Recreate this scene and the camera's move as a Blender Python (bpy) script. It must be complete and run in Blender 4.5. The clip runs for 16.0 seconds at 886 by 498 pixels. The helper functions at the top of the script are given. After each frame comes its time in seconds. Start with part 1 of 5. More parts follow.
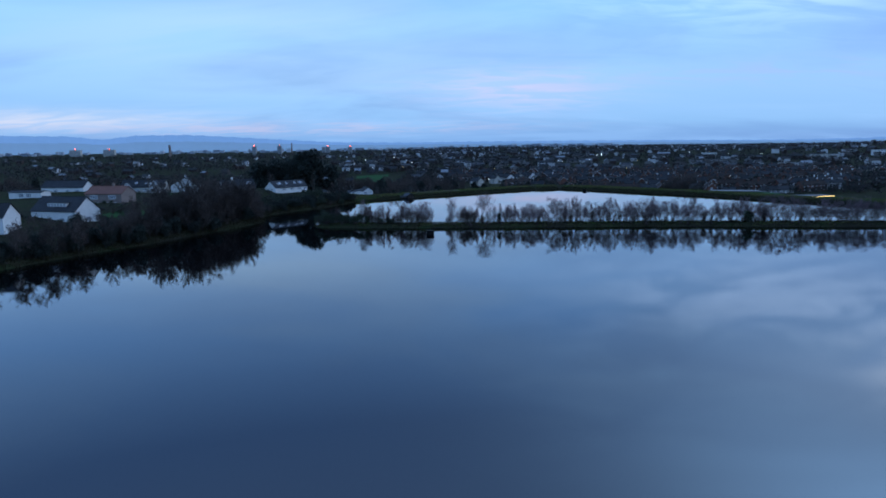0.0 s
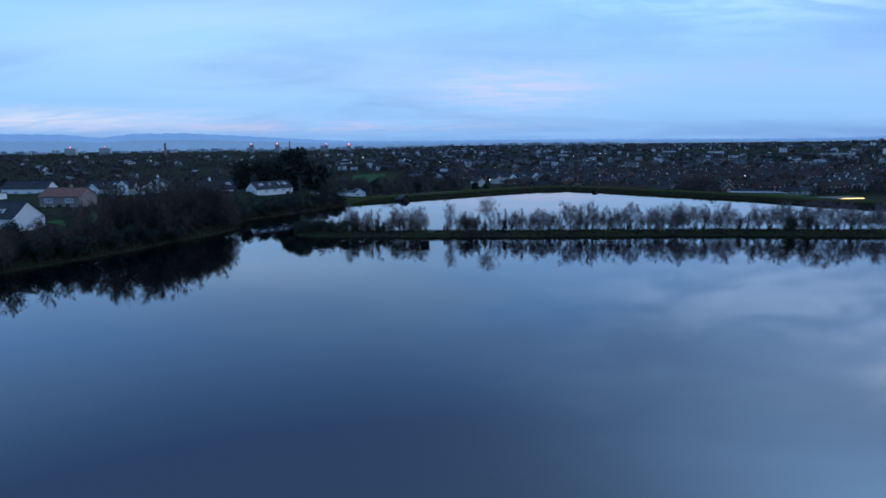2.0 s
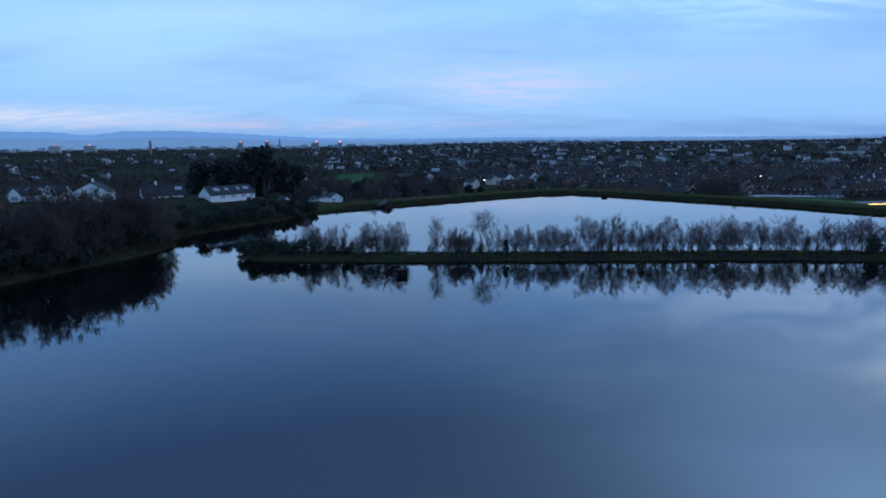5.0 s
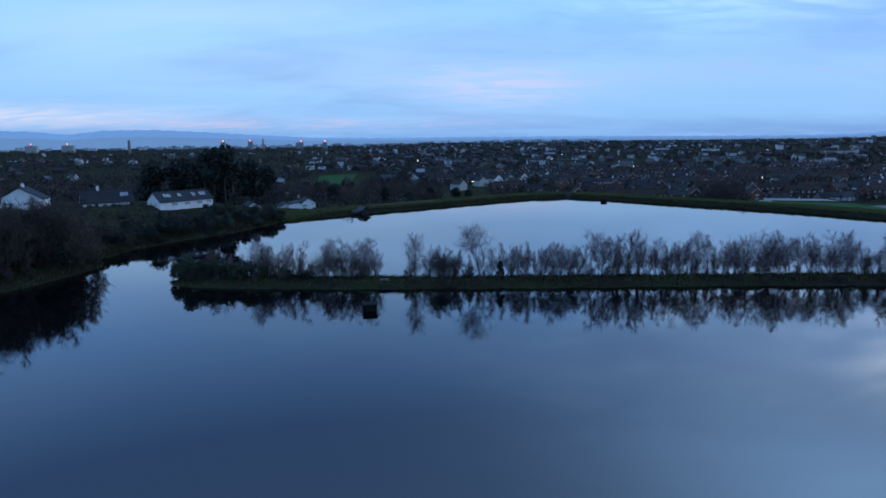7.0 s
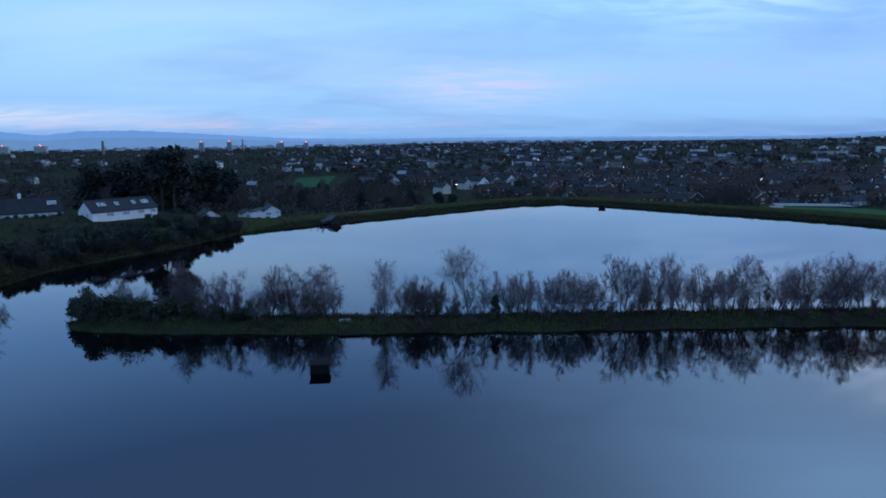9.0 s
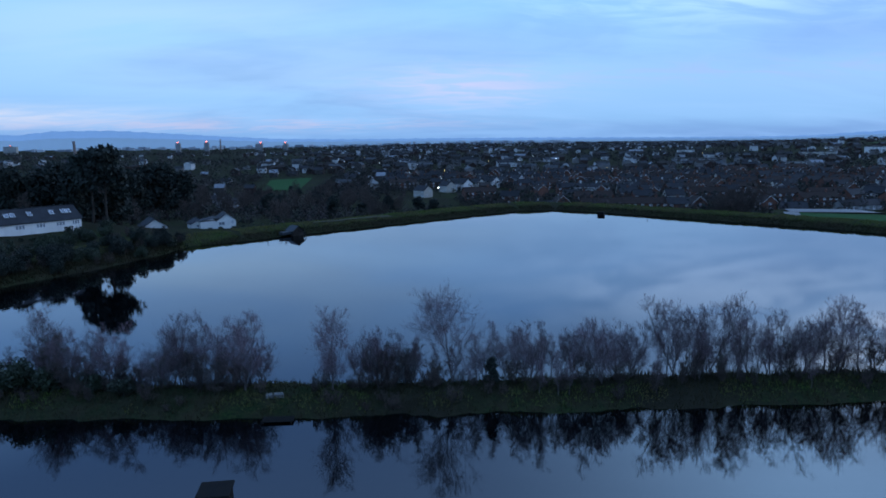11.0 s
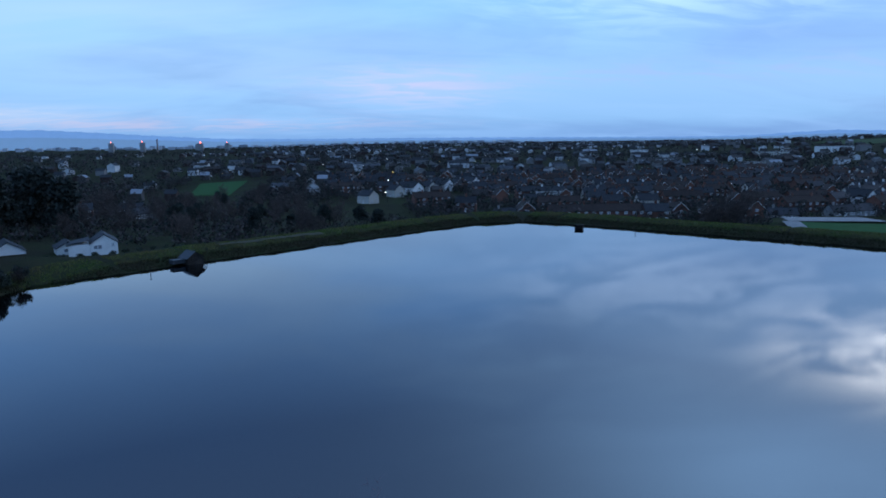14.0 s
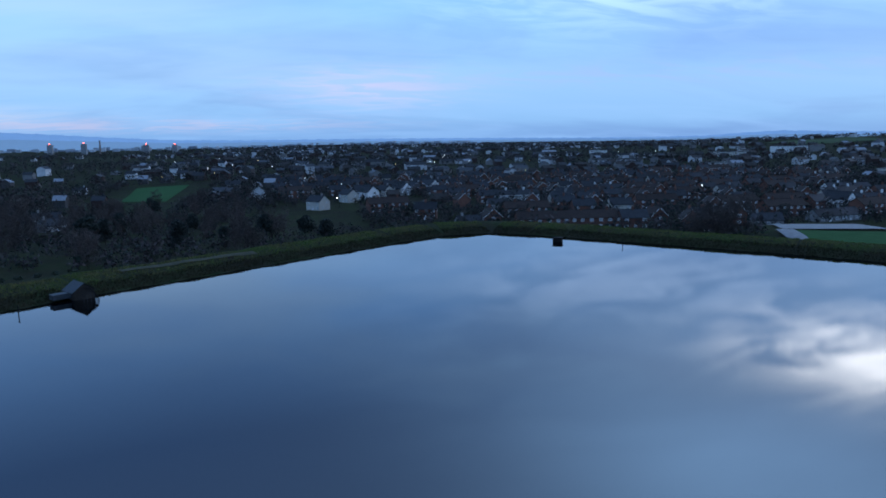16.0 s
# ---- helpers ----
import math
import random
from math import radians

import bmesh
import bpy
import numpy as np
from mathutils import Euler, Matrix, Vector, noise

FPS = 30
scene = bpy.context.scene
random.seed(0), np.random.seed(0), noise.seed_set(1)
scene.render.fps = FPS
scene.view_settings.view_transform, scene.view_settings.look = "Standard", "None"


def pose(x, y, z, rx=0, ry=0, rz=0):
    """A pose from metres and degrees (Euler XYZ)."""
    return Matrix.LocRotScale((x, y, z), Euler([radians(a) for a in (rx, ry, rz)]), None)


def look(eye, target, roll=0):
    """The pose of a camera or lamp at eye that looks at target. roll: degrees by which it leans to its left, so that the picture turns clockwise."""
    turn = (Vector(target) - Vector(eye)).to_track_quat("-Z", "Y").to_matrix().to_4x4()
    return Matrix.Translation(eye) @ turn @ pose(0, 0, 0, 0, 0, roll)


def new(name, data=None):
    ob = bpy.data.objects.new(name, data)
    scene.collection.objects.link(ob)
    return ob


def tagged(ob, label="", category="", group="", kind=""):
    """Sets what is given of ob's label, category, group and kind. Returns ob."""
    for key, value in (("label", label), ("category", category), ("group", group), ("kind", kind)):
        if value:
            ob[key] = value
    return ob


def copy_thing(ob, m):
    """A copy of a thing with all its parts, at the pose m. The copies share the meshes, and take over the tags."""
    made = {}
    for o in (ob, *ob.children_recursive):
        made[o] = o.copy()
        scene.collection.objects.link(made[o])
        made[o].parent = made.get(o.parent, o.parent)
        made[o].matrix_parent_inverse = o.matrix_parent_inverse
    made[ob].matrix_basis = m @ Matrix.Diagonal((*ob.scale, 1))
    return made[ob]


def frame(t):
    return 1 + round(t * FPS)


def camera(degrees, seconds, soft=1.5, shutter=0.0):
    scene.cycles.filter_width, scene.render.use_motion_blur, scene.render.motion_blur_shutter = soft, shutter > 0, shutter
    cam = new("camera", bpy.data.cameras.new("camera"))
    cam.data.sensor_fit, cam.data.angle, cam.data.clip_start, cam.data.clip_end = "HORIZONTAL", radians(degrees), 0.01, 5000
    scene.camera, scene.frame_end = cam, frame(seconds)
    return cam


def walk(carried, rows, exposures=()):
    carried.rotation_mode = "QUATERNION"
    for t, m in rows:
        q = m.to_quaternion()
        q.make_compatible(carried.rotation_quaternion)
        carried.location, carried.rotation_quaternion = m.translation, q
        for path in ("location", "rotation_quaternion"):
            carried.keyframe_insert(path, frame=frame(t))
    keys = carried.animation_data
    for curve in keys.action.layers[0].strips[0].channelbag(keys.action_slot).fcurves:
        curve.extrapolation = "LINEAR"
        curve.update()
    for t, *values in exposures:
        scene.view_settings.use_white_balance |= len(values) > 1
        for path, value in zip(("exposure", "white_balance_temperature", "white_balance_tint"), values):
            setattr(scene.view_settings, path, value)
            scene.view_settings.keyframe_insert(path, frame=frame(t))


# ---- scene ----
cam = camera(67.9, 16.0, soft=1.7)
PATH = [
    (0, (2.388, -10.406, 31.116), (2.357, -8.431, 30.803), -0.75),
    (2, (2.92, 21.557, 30.515), (2.889, 23.532, 30.198), -0.7),
    (3.5, (3.754, 45.77, 30.487), (3.726, 47.744, 30.167), -0.68),
    (6.5, (5.963, 94.988, 30.352), (5.977, 96.961, 30.026), -0.7),
    (8.5, (7.283, 127.156, 30.078), (7.345, 129.128, 29.753), -0.72),
    (11, (10.14, 168.131, 29.3), (10.266, 170.1, 28.977), -0.68),
    (12, (11.614, 183.955, 29.041), (11.77, 185.922, 28.716), -0.68),
    (12.5, (12.4, 191.804, 28.972), (12.575, 193.77, 28.648), -0.7),
    (13, (13.15, 199.77, 28.951), (13.354, 201.733, 28.627), -0.7),
    (13.5, (13.911, 207.748, 28.92), (14.151, 209.707, 28.596), -0.7),
    (14, (14.816, 215.657, 28.863), (15.091, 217.611, 28.538), -0.7),
    (15, (16.962, 231.214, 28.707), (17.3, 233.159, 28.382), -0.72),
    (15.5, (18.038, 238.83, 28.679), (18.406, 240.769, 28.355), -0.76),
    (16, (19.099, 246.368, 28.663), (19.501, 248.3, 28.339), -0.8),
]
walk(cam, [(t, look(eye, target, roll)) for t, eye, target, roll in PATH],
     [(0, 0.0, 6150, 10), (16, 0.0, 6150, 10)])

# ---------------------------------------------------------------- light
world = bpy.data.worlds.new("dusk_sky")
scene.world = world
world.use_nodes = True
wn, wl = world.node_tree.nodes, world.node_tree.links
wn.clear()


def wnode(kind, **kw):
    n = wn.new(kind)
    for k, v in kw.items():
        if k == "operation":
            n.operation = v
        elif k == "blend_type":
            n.blend_type = v
        else:
            n.inputs[int(k[1:])].default_value = v
    return n


def wmath(op, a, b=None, clamp=False):
    n = wn.new("ShaderNodeMath")
    n.operation, n.use_clamp = op, clamp
    for i, v in enumerate((a, b)):
        if v is None:
            continue
        if isinstance(v, (int, float)):
            n.inputs[i].default_value = v
        else:
            wl.new(v, n.inputs[i])
    return n.outputs[0]


def wmix(fac, a, b):
    n = wn.new("ShaderNodeMixRGB")
    for i, v in enumerate((fac, a, b)):
        if isinstance(v, (int, float)):
            n.inputs[i].default_value = v
        elif isinstance(v, tuple):
            n.inputs[i].default_value = (*v, 1)
        else:
            wl.new(v, n.inputs[i])
    return n.outputs[0]


SUN_AZ, SUN_EL = 78.0, 24.0
BREAK_AZ, BREAK_EL = 45.5, 16.2
wco = wn.new("ShaderNodeTexCoord")
wsep = wn.new("ShaderNodeSeparateXYZ")
wl.new(wco.outputs["Generated"], wsep.inputs[0])
dx, dy, dz = wsep.outputs
up = wmath("MAXIMUM", dz, 0.0)
grad = wn.new("ShaderNodeValToRGB")
wl.new(up, grad.inputs[0])
ramp = grad.color_ramp
stops = [(0.0, (0.20, 0.38, 0.72)), (0.03, (0.29, 0.545, 0.90)), (0.09, (0.36, 0.635, 1.0)),
         (0.17, (0.355, 0.68, 1.22)), (0.25, (0.23, 0.51, 1.06)), (0.4, (0.14, 0.31, 0.72)), (0.6, (0.30, 0.54, 1.06)), (1.0, (0.30, 0.54, 1.06))]
ramp.elements[0].position, ramp.elements[0].color = stops[0][0], (*stops[0][1], 1)
ramp.elements[1].position, ramp.elements[1].color = stops[-1][0], (*stops[-1][1], 1)
for p, c in stops[1:-1]:
    ramp.elements.new(p).color = (*c, 1)
# clouds: a flat deck seen from below
deck = wmath("ADD", up, 0.16)
cx, cy = wmath("DIVIDE", dx, deck), wmath("DIVIDE", dy, deck)
cvec = wn.new("ShaderNodeCombineXYZ")
wl.new(cx, cvec.inputs[0])
wl.new(cy, cvec.inputs[1])


def cloud_noise(scale, detail, lo, hi, stretch=(1, 1, 1), shift=(0, 0, 0), distort=0.6):
    mp = wn.new("ShaderNodeMapping")
    mp.inputs["Scale"].default_value = stretch
    mp.inputs["Location"].default_value = shift
    wl.new(cvec.outputs[0], mp.inputs[0])
    nz = wn.new("ShaderNodeTexNoise")
    nz.inputs["Scale"].default_value, nz.inputs["Detail"].default_value = scale, detail
    nz.inputs["Roughness"].default_value, nz.inputs["Distortion"].default_value = 0.52, distort
    wl.new(mp.outputs[0], nz.inputs["Vector"])
    mr = wn.new("ShaderNodeMapRange")
    mr.interpolation_type = "SMOOTHSTEP"
    mr.inputs[1].default_value, mr.inputs[2].default_value = lo, hi
    wl.new(nz.outputs["Fac"], mr.inputs[0])
    return mr.outputs[0]


def lobe(az, el, waz, wel):
    """1 at a place of the sky, falling to 0 around it."""
    saz = wmath("ARCTAN2", dx, dy)
    sel = wmath("ARCSINE", dz)
    a = wmath("DIVIDE", wmath("SUBTRACT", saz, radians(az)), radians(waz))
    e = wmath("DIVIDE", wmath("SUBTRACT", sel, radians(el)), radians(wel))
    r2 = wmath("ADD", wmath("MULTIPLY", a, a), wmath("MULTIPLY", e, e))
    return wmath("POWER", 2.718, wmath("MULTIPLY", r2, -1.0))


grey = cloud_noise(0.55, 5, 0.42, 0.72, (1, 1.5, 1), (3.1, 0.4, 0))
pale = cloud_noise(0.8, 6, 0.40, 0.70, (0.8, 1.7, 1), (7.3, 2.2, 0))
fine = cloud_noise(2.6, 6, 0.36, 0.70, (1, 2.2, 1), (1.7, 5.1, 0), 1.0)
col = wmix(wmath("MULTIPLY", grey, 0.5), grad.outputs[0], (0.17, 0.32, 0.66))
col = wmix(wmath("MULTIPLY", pale, 0.36), col, (0.37, 0.63, 1.02))
# warm paler cloud low in the sky, and the bright break where the sun stands
glow1 = wmath("MULTIPLY", lobe(5.5, 4.6, 7.5, 1.6), wmath("ADD", wmath("MULTIPLY", fine, 0.75), 0.3), True)
col = wmix(glow1, col, (0.62, 0.66, 0.95))
glow0 = wmath("MULTIPLY", lobe(-16, 8.5, 17, 4.5), wmath("ADD", wmath("MULTIPLY", pale, 0.4), 0.25), True)
col = wmix(glow0, col, (0.52, 0.76, 1.06))
glow2 = wmath("MULTIPLY", lobe(-31, 2.1, 11, 0.75), wmath("ADD", wmath("MULTIPLY", fine, 0.5), 0.4), True)
col = wmix(glow2, col, (0.72, 0.76, 0.90))
glow3 = wmath("MULTIPLY", lobe(-14, 1.5, 18, 0.5), wmath("ADD", wmath("MULTIPLY", fine, 0.6), 0.15), True)
col = wmix(glow3, col, (0.58, 0.58, 0.80))
glow4 = wmath("MULTIPLY", lobe(30, 5.2, 20, 0.9), wmath("MULTIPLY", fine, 0.5), True)
col = wmix(glow4, col, (0.45, 0.56, 0.92))
dusk = wmath("MULTIPLY", lobe(32, 9.5, 16, 4.5), 0.58)
col = wmix(dusk, col, (0.24, 0.44, 0.86))
bright = wmath("MULTIPLY", lobe(39, 27.5, 22, 9.0), wmath("ADD", wmath("MULTIPLY", grey, -0.35), 1.0), True)
col = wmix(bright, col, (1.0, 1.75, 2.9))
halo = wmath("MULTIPLY", lobe(BREAK_AZ - 3, BREAK_EL + 1.5, 17, 4.6), 0.42)
col = wmix(halo, col, (0.85, 1.15, 1.65))
wisp = wmath("MULTIPLY", lobe(28, 12.5, 15, 3.2), wmath("MULTIPLY", fine, 0.5), True)
col = wmix(wisp, col, (0.95, 1.3, 1.9))
streak = wmath("MULTIPLY", lobe(24, 20, 16, 6), wmath("MULTIPLY", fine, 0.2), True)
col = wmix(streak, col, (0.70, 1.25, 2.0))
brk = wmath("MULTIPLY", lobe(BREAK_AZ + 1, BREAK_EL, 8, 2.6), wmath("ADD", wmath("MULTIPLY", fine, 1.3), -0.1), True)
col = wmix(brk, col, (3.6, 3.7, 3.9))
sky = wn.new("ShaderNodeTexSky")
sky.sky_type, sky.sun_disc = "NISHITA", False
sky.sun_elevation, sky.sun_rotation = radians(SUN_EL), radians(SUN_AZ)
sky.air_density, sky.dust_density = 1.5, 2.0
add = wn.new("ShaderNodeMixRGB")
add.blend_type = "ADD"
add.inputs[0].default_value = 0.004
wl.new(col, add.inputs[1])
wl.new(sky.outputs[0], add.inputs[2])
bg = wn.new("ShaderNodeBackground")
wl.new(add.outputs[0], bg.inputs[0])
bg.inputs[1].default_value = 1.0
wout = wn.new("ShaderNodeOutputWorld")
wl.new(bg.outputs[0], wout.inputs[0])

sun = new("sun", bpy.data.lights.new("sun", "SUN"))
sun.data.energy, sun.data.angle, sun.data.color = 0.25, radians(20), (1.0, 0.95, 0.92)
sun.matrix_world = look((0, 0, 200), (-math.sin(radians(SUN_AZ)) * 100, -math.cos(radians(SUN_AZ)) * 100,
                                       200 - 100 * math.tan(radians(SUN_EL))))

# ---------------------------------------------------------------- materials


def material(name, base, rough=0.8, second=None, scale=1.0, amount=0.5, bump=0.0, bump_scale=None, metal=0.0,
             fine_scale=None, per_object=0.0, emission=None, strength=0.0, spec=0.5, coords="Object"):
    """A surface with two scales of variation: stains (scale) and grain (fine_scale)."""
    m = bpy.data.materials.new(name)
    m.use_nodes = True
    nt = m.node_tree
    n, l = nt.nodes, nt.links
    b = n["Principled BSDF"]
    b.inputs["Roughness"].default_value, b.inputs["Metallic"].default_value = rough, metal
    b.inputs["Specular IOR Level"].default_value = spec
    b.inputs["Base Color"].default_value = (*base, 1)
    tc = n.new("ShaderNodeTexCoord")
    if second:
        big = n.new("ShaderNodeTexNoise")
        big.inputs["Scale"].default_value, big.inputs["Detail"].default_value = scale, 6
        l.new(tc.outputs[coords], big.inputs["Vector"])
        small = n.new("ShaderNodeTexNoise")
        small.inputs["Scale"].default_value, small.inputs["Detail"].default_value = fine_scale or scale * 9, 4
        l.new(tc.outputs[coords], small.inputs["Vector"])
        avg = n.new("ShaderNodeMix")
        avg.inputs[0].default_value = 0.4
        l.new(big.outputs["Fac"], avg.inputs[2])
        l.new(small.outputs["Fac"], avg.inputs[3])
        fac = n.new("ShaderNodeMapRange")
        fac.inputs[1].default_value, fac.inputs[2].default_value = 0.36, 0.64
        fac.inputs[4].default_value = amount * 2
        l.new(avg.outputs[0], fac.inputs[0])
        mix = n.new("ShaderNodeMixRGB")
        mix.inputs[1].default_value, mix.inputs[2].default_value = (*base, 1), (*second, 1)
        l.new(fac.outputs[0], mix.inputs[0])
        out = mix.outputs[0]
        if per_object:
            info = n.new("ShaderNodeObjectInfo")
            mr = n.new("ShaderNodeMapRange")
            mr.inputs[3].default_value, mr.inputs[4].default_value = 1 - per_object, 1 + per_object
            l.new(info.outputs["Random"], mr.inputs[0])
            hsv = n.new("ShaderNodeHueSaturation")
            l.new(mr.outputs[0], hsv.inputs["Value"])
            l.new(out, hsv.inputs["Color"])
            out = hsv.outputs[0]
        l.new(out, b.inputs["Base Color"])
        if bump:
            bp = n.new("ShaderNodeBump")
            bp.inputs["Strength"].default_value, bp.inputs["Distance"].default_value = bump, 0.1
            l.new(small.outputs["Fac"], bp.inputs["Height"])
            l.new(bp.outputs[0], b.inputs["Normal"])
    if emission:
        b.inputs["Emission Color"].default_value = (*emission, 1)
        b.inputs["Emission Strength"].default_value = strength
    return m


def water_material():
    m = bpy.data.materials.new("still_dark_water")
    m.use_nodes = True
    n, l = m.node_tree.nodes, m.node_tree.links
    b = n["Principled BSDF"]
    b.inputs["Base Color"].default_value = (0.0008, 0.0013, 0.002, 1)
    b.inputs["Roughness"].default_value, b.inputs["IOR"].default_value = 0.003, 1.72
    tc = n.new("ShaderNodeTexCoord")
    mp = n.new("ShaderNodeMapping")
    mp.inputs["Scale"].default_value = (0.35, 0.9, 1)
    l.new(tc.outputs["Object"], mp.inputs[0])
    a = n.new("ShaderNodeTexNoise")
    a.inputs["Scale"].default_value, a.inputs["Detail"].default_value = 1.6, 5
    l.new(mp.outputs[0], a.inputs["Vector"])
    c = n.new("ShaderNodeTexNoise")
    c.inputs["Scale"].default_value, c.inputs["Detail"].default_value = 11.0, 3
    l.new(mp.outputs[0], c.inputs["Vector"])
    bp = n.new("ShaderNodeBump")
    bp.inputs["Strength"].default_value, bp.inputs["Distance"].default_value = 0.05, 0.012
    l.new(a.outputs["Fac"], bp.inputs["Height"])
    bq = n.new("ShaderNodeBump")
    bq.inputs["Strength"].default_value, bq.inputs["Distance"].default_value = 0.16, 0.004
    l.new(c.outputs["Fac"], bq.inputs["Height"])
    l.new(bp.outputs[0], bq.inputs["Normal"])
    l.new(bq.outputs[0], b.inputs["Normal"])
    return m


M = {
    "water": water_material(),
    "bark": material("birch_bark", (0.13, 0.115, 0.115), 0.9, (0.056, 0.044, 0.04), 3, 0.5),
    "dark_bark": material("dark_bark", (0.045, 0.0348, 0.027), 0.9, (0.018, 0.015, 0.012), 3, 0.5),
    "twig": material("birch_twigs", (0.165, 0.112, 0.132), 0.85, (0.105, 0.072, 0.080), 0.8, 0.5, per_object=0.25),
    "brown_twig": material("brown_twigs", (0.085, 0.060, 0.052), 0.9, (0.046, 0.036, 0.030), 0.8, 0.5, per_object=0.3),
    "needle": material("dark_needles", (0.011, 0.020, 0.012), 0.75, (0.006, 0.011, 0.008), 0.7, 0.5, per_object=0.25),
    "leaf": material("evergreen_leaves", (0.026, 0.042, 0.018), 0.6, (0.014, 0.023, 0.012), 0.7, 0.5, per_object=0.3),
    "white": material("white_render", (0.78, 0.77, 0.74), 0.85, (0.60, 0.59, 0.56), 0.5, 0.35, 0.1),
    "cream": material("cream_harling", (0.51, 0.476, 0.408), 0.9, (0.3825, 0.357, 0.3145), 0.5, 0.4, 0.2, per_object=0.12),
    "grey_wall": material("grey_roughcast", (0.27, 0.2625, 0.255), 0.9, (0.1875, 0.1837, 0.18), 0.6, 0.4, 0.2, per_object=0.2),
    "brick": material("red_brick", (0.1674, 0.0713, 0.0465), 0.9, (0.1054, 0.0465, 0.03224), 0.6, 0.5, 0.2, per_object=0.25),
    "stone": material("sandstone", (0.27, 0.2025, 0.1725), 0.9, (0.1875, 0.15, 0.135), 0.8, 0.5, 0.3),
    "slate": material("slate_roof", (0.03, 0.032, 0.037), 0.65, (0.0175, 0.018, 0.02), 0.6, 0.5, 0.2, per_object=0.25, spec=0.15),
    "tile": material("brown_roof_tile", (0.0425, 0.029, 0.024), 0.8, (0.025, 0.0185, 0.0165), 0.6, 0.5, 0.2, per_object=0.25, spec=0.15),
    "terracotta": material("red_clay_tile", (0.189, 0.0735, 0.049), 0.8, (0.126, 0.0525, 0.0385), 0.6, 0.5, 0.2),
    "glass": material("curtained_window_glass", (0.30, 0.32, 0.35), 0.1, (0.12, 0.13, 0.15), 0.9, 0.5, spec=0.8),
    "frame": material("white_window_frame", (0.75, 0.75, 0.74), 0.5, (0.62, 0.62, 0.6), 2, 0.3),
    "concrete": material("wet_concrete", (0.17, 0.17, 0.16), 0.8, (0.10, 0.10, 0.095), 0.9, 0.5, 0.2),
    "iron": material("dark_iron", (0.010, 0.011, 0.012), 0.9, (0.016, 0.014, 0.012), 2, 0.5, spec=0.1),
    "tin": material("weathered_tin", (0.055, 0.066, 0.077), 0.7, (0.03, 0.033, 0.036), 1.2, 0.5, metal=0.3),
    "paving": material("pale_paving", (0.20, 0.20, 0.20), 0.7, (0.13, 0.13, 0.13), 0.5, 0.5, spec=0.2),
    "lawn": material("mown_lawn", (0.036, 0.092, 0.032), 1.0, (0.028, 0.068, 0.024), 0.3, 0.5, spec=0.03),
    "pasture": material("pasture_grass", (0.055, 0.082, 0.040), 1.0, (0.040, 0.060, 0.030), 0.02, 0.5, spec=0.03),
    "dirt": material("bare_earth", (0.085, 0.075, 0.055), 0.95, (0.04, 0.045, 0.026), 0.4, 0.5, spec=0.05),
    "lamp_white": material("lit_lamp_white", (1, 1, 1), emission=(1.0, 0.93, 0.8), strength=9),
    "lamp_amber": material("lit_lamp_amber", (1, 0.6, 0.2), emission=(1.0, 0.62, 0.18), strength=5),
    "lamp_red": material("red_warning_lamp", (1, 0.1, 0.05), emission=(1.0, 0.16, 0.09), strength=7),
    "lit_window": material("lit_window", (1, 0.8, 0.5), emission=(1.0, 0.72, 0.38), strength=2.0),
}
# distance haze is painted in: blue base colour plus a faint blue glow
M["hill"] = material("haze_tinted_hills", (0.10, 0.17, 0.30), 1.0, (0.07, 0.13, 0.24), 0.0016, 0.5,
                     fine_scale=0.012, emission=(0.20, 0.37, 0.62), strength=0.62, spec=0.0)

# ---------------------------------------------------------------- shapes


class Shape:
    """Collects vertices and faces, then becomes one mesh."""

    def __init__(self):
        self.v, self.f, self.mi = [], [], []

    def face(self, pts, mi=0):
        k = len(self.v)
        self.v.extend(tuple(p) for p in pts)
        self.f.append(tuple(range(k, k + len(pts))))
        self.mi.append(mi)

    def box(self, x0, y0, z0, x1, y1, z1, mi=0, inset=0.0):
        k, e = len(self.v), inset
        self.v += [(x0, y0, z0), (x1, y0, z0), (x1, y1, z0), (x0, y1, z0),
                   (x0 + e, y0 + e, z1), (x1 - e, y0 + e, z1), (x1 - e, y1 - e, z1), (x0 + e, y1 - e, z1)]
        for q in ((3, 2, 1, 0), (4, 5, 6, 7), (0, 1, 5, 4), (1, 2, 6, 5), (2, 3, 7, 6), (3, 0, 4, 7)):
            self.f.append(tuple(k + i for i in q))
            self.mi.append(mi)

    def tube(self, pts, radii, n=4, mi=0):
        """A tapered round bar through the points."""
        k = len(self.v)
        for i, p in enumerate(pts):
            p = Vector(p)
            d = (Vector(pts[min(i + 1, len(pts) - 1)]) - Vector(pts[max(i - 1, 0)])).normalized()
            a = d.orthogonal().normalized()
            b = d.cross(a)
            for j in range(n):
                w = 2 * math.pi * j / n
                self.v.append(tuple(p + (a * math.cos(w) + b * math.sin(w)) * radii[i]))
        for i in range(len(pts) - 1):
            for j in range(n):
                q = k + i * n
                self.f.append((q + j, q + (j + 1) % n, q + n + (j + 1) % n, q + n + j))
                self.mi.append(mi)
        self.f.append(tuple(k + (len(pts) - 1) * n + j for j in range(n)))
        self.mi.append(mi)

    def mesh(self, name, *mats):
        me = bpy.data.meshes.new(name)
        me.from_pydata(self.v, [], self.f)
        for m in mats:
            me.materials.append(m)
        if len(mats) > 1:
            me.polygons.foreach_set("material_index", self.mi)
        me.update()
        return me


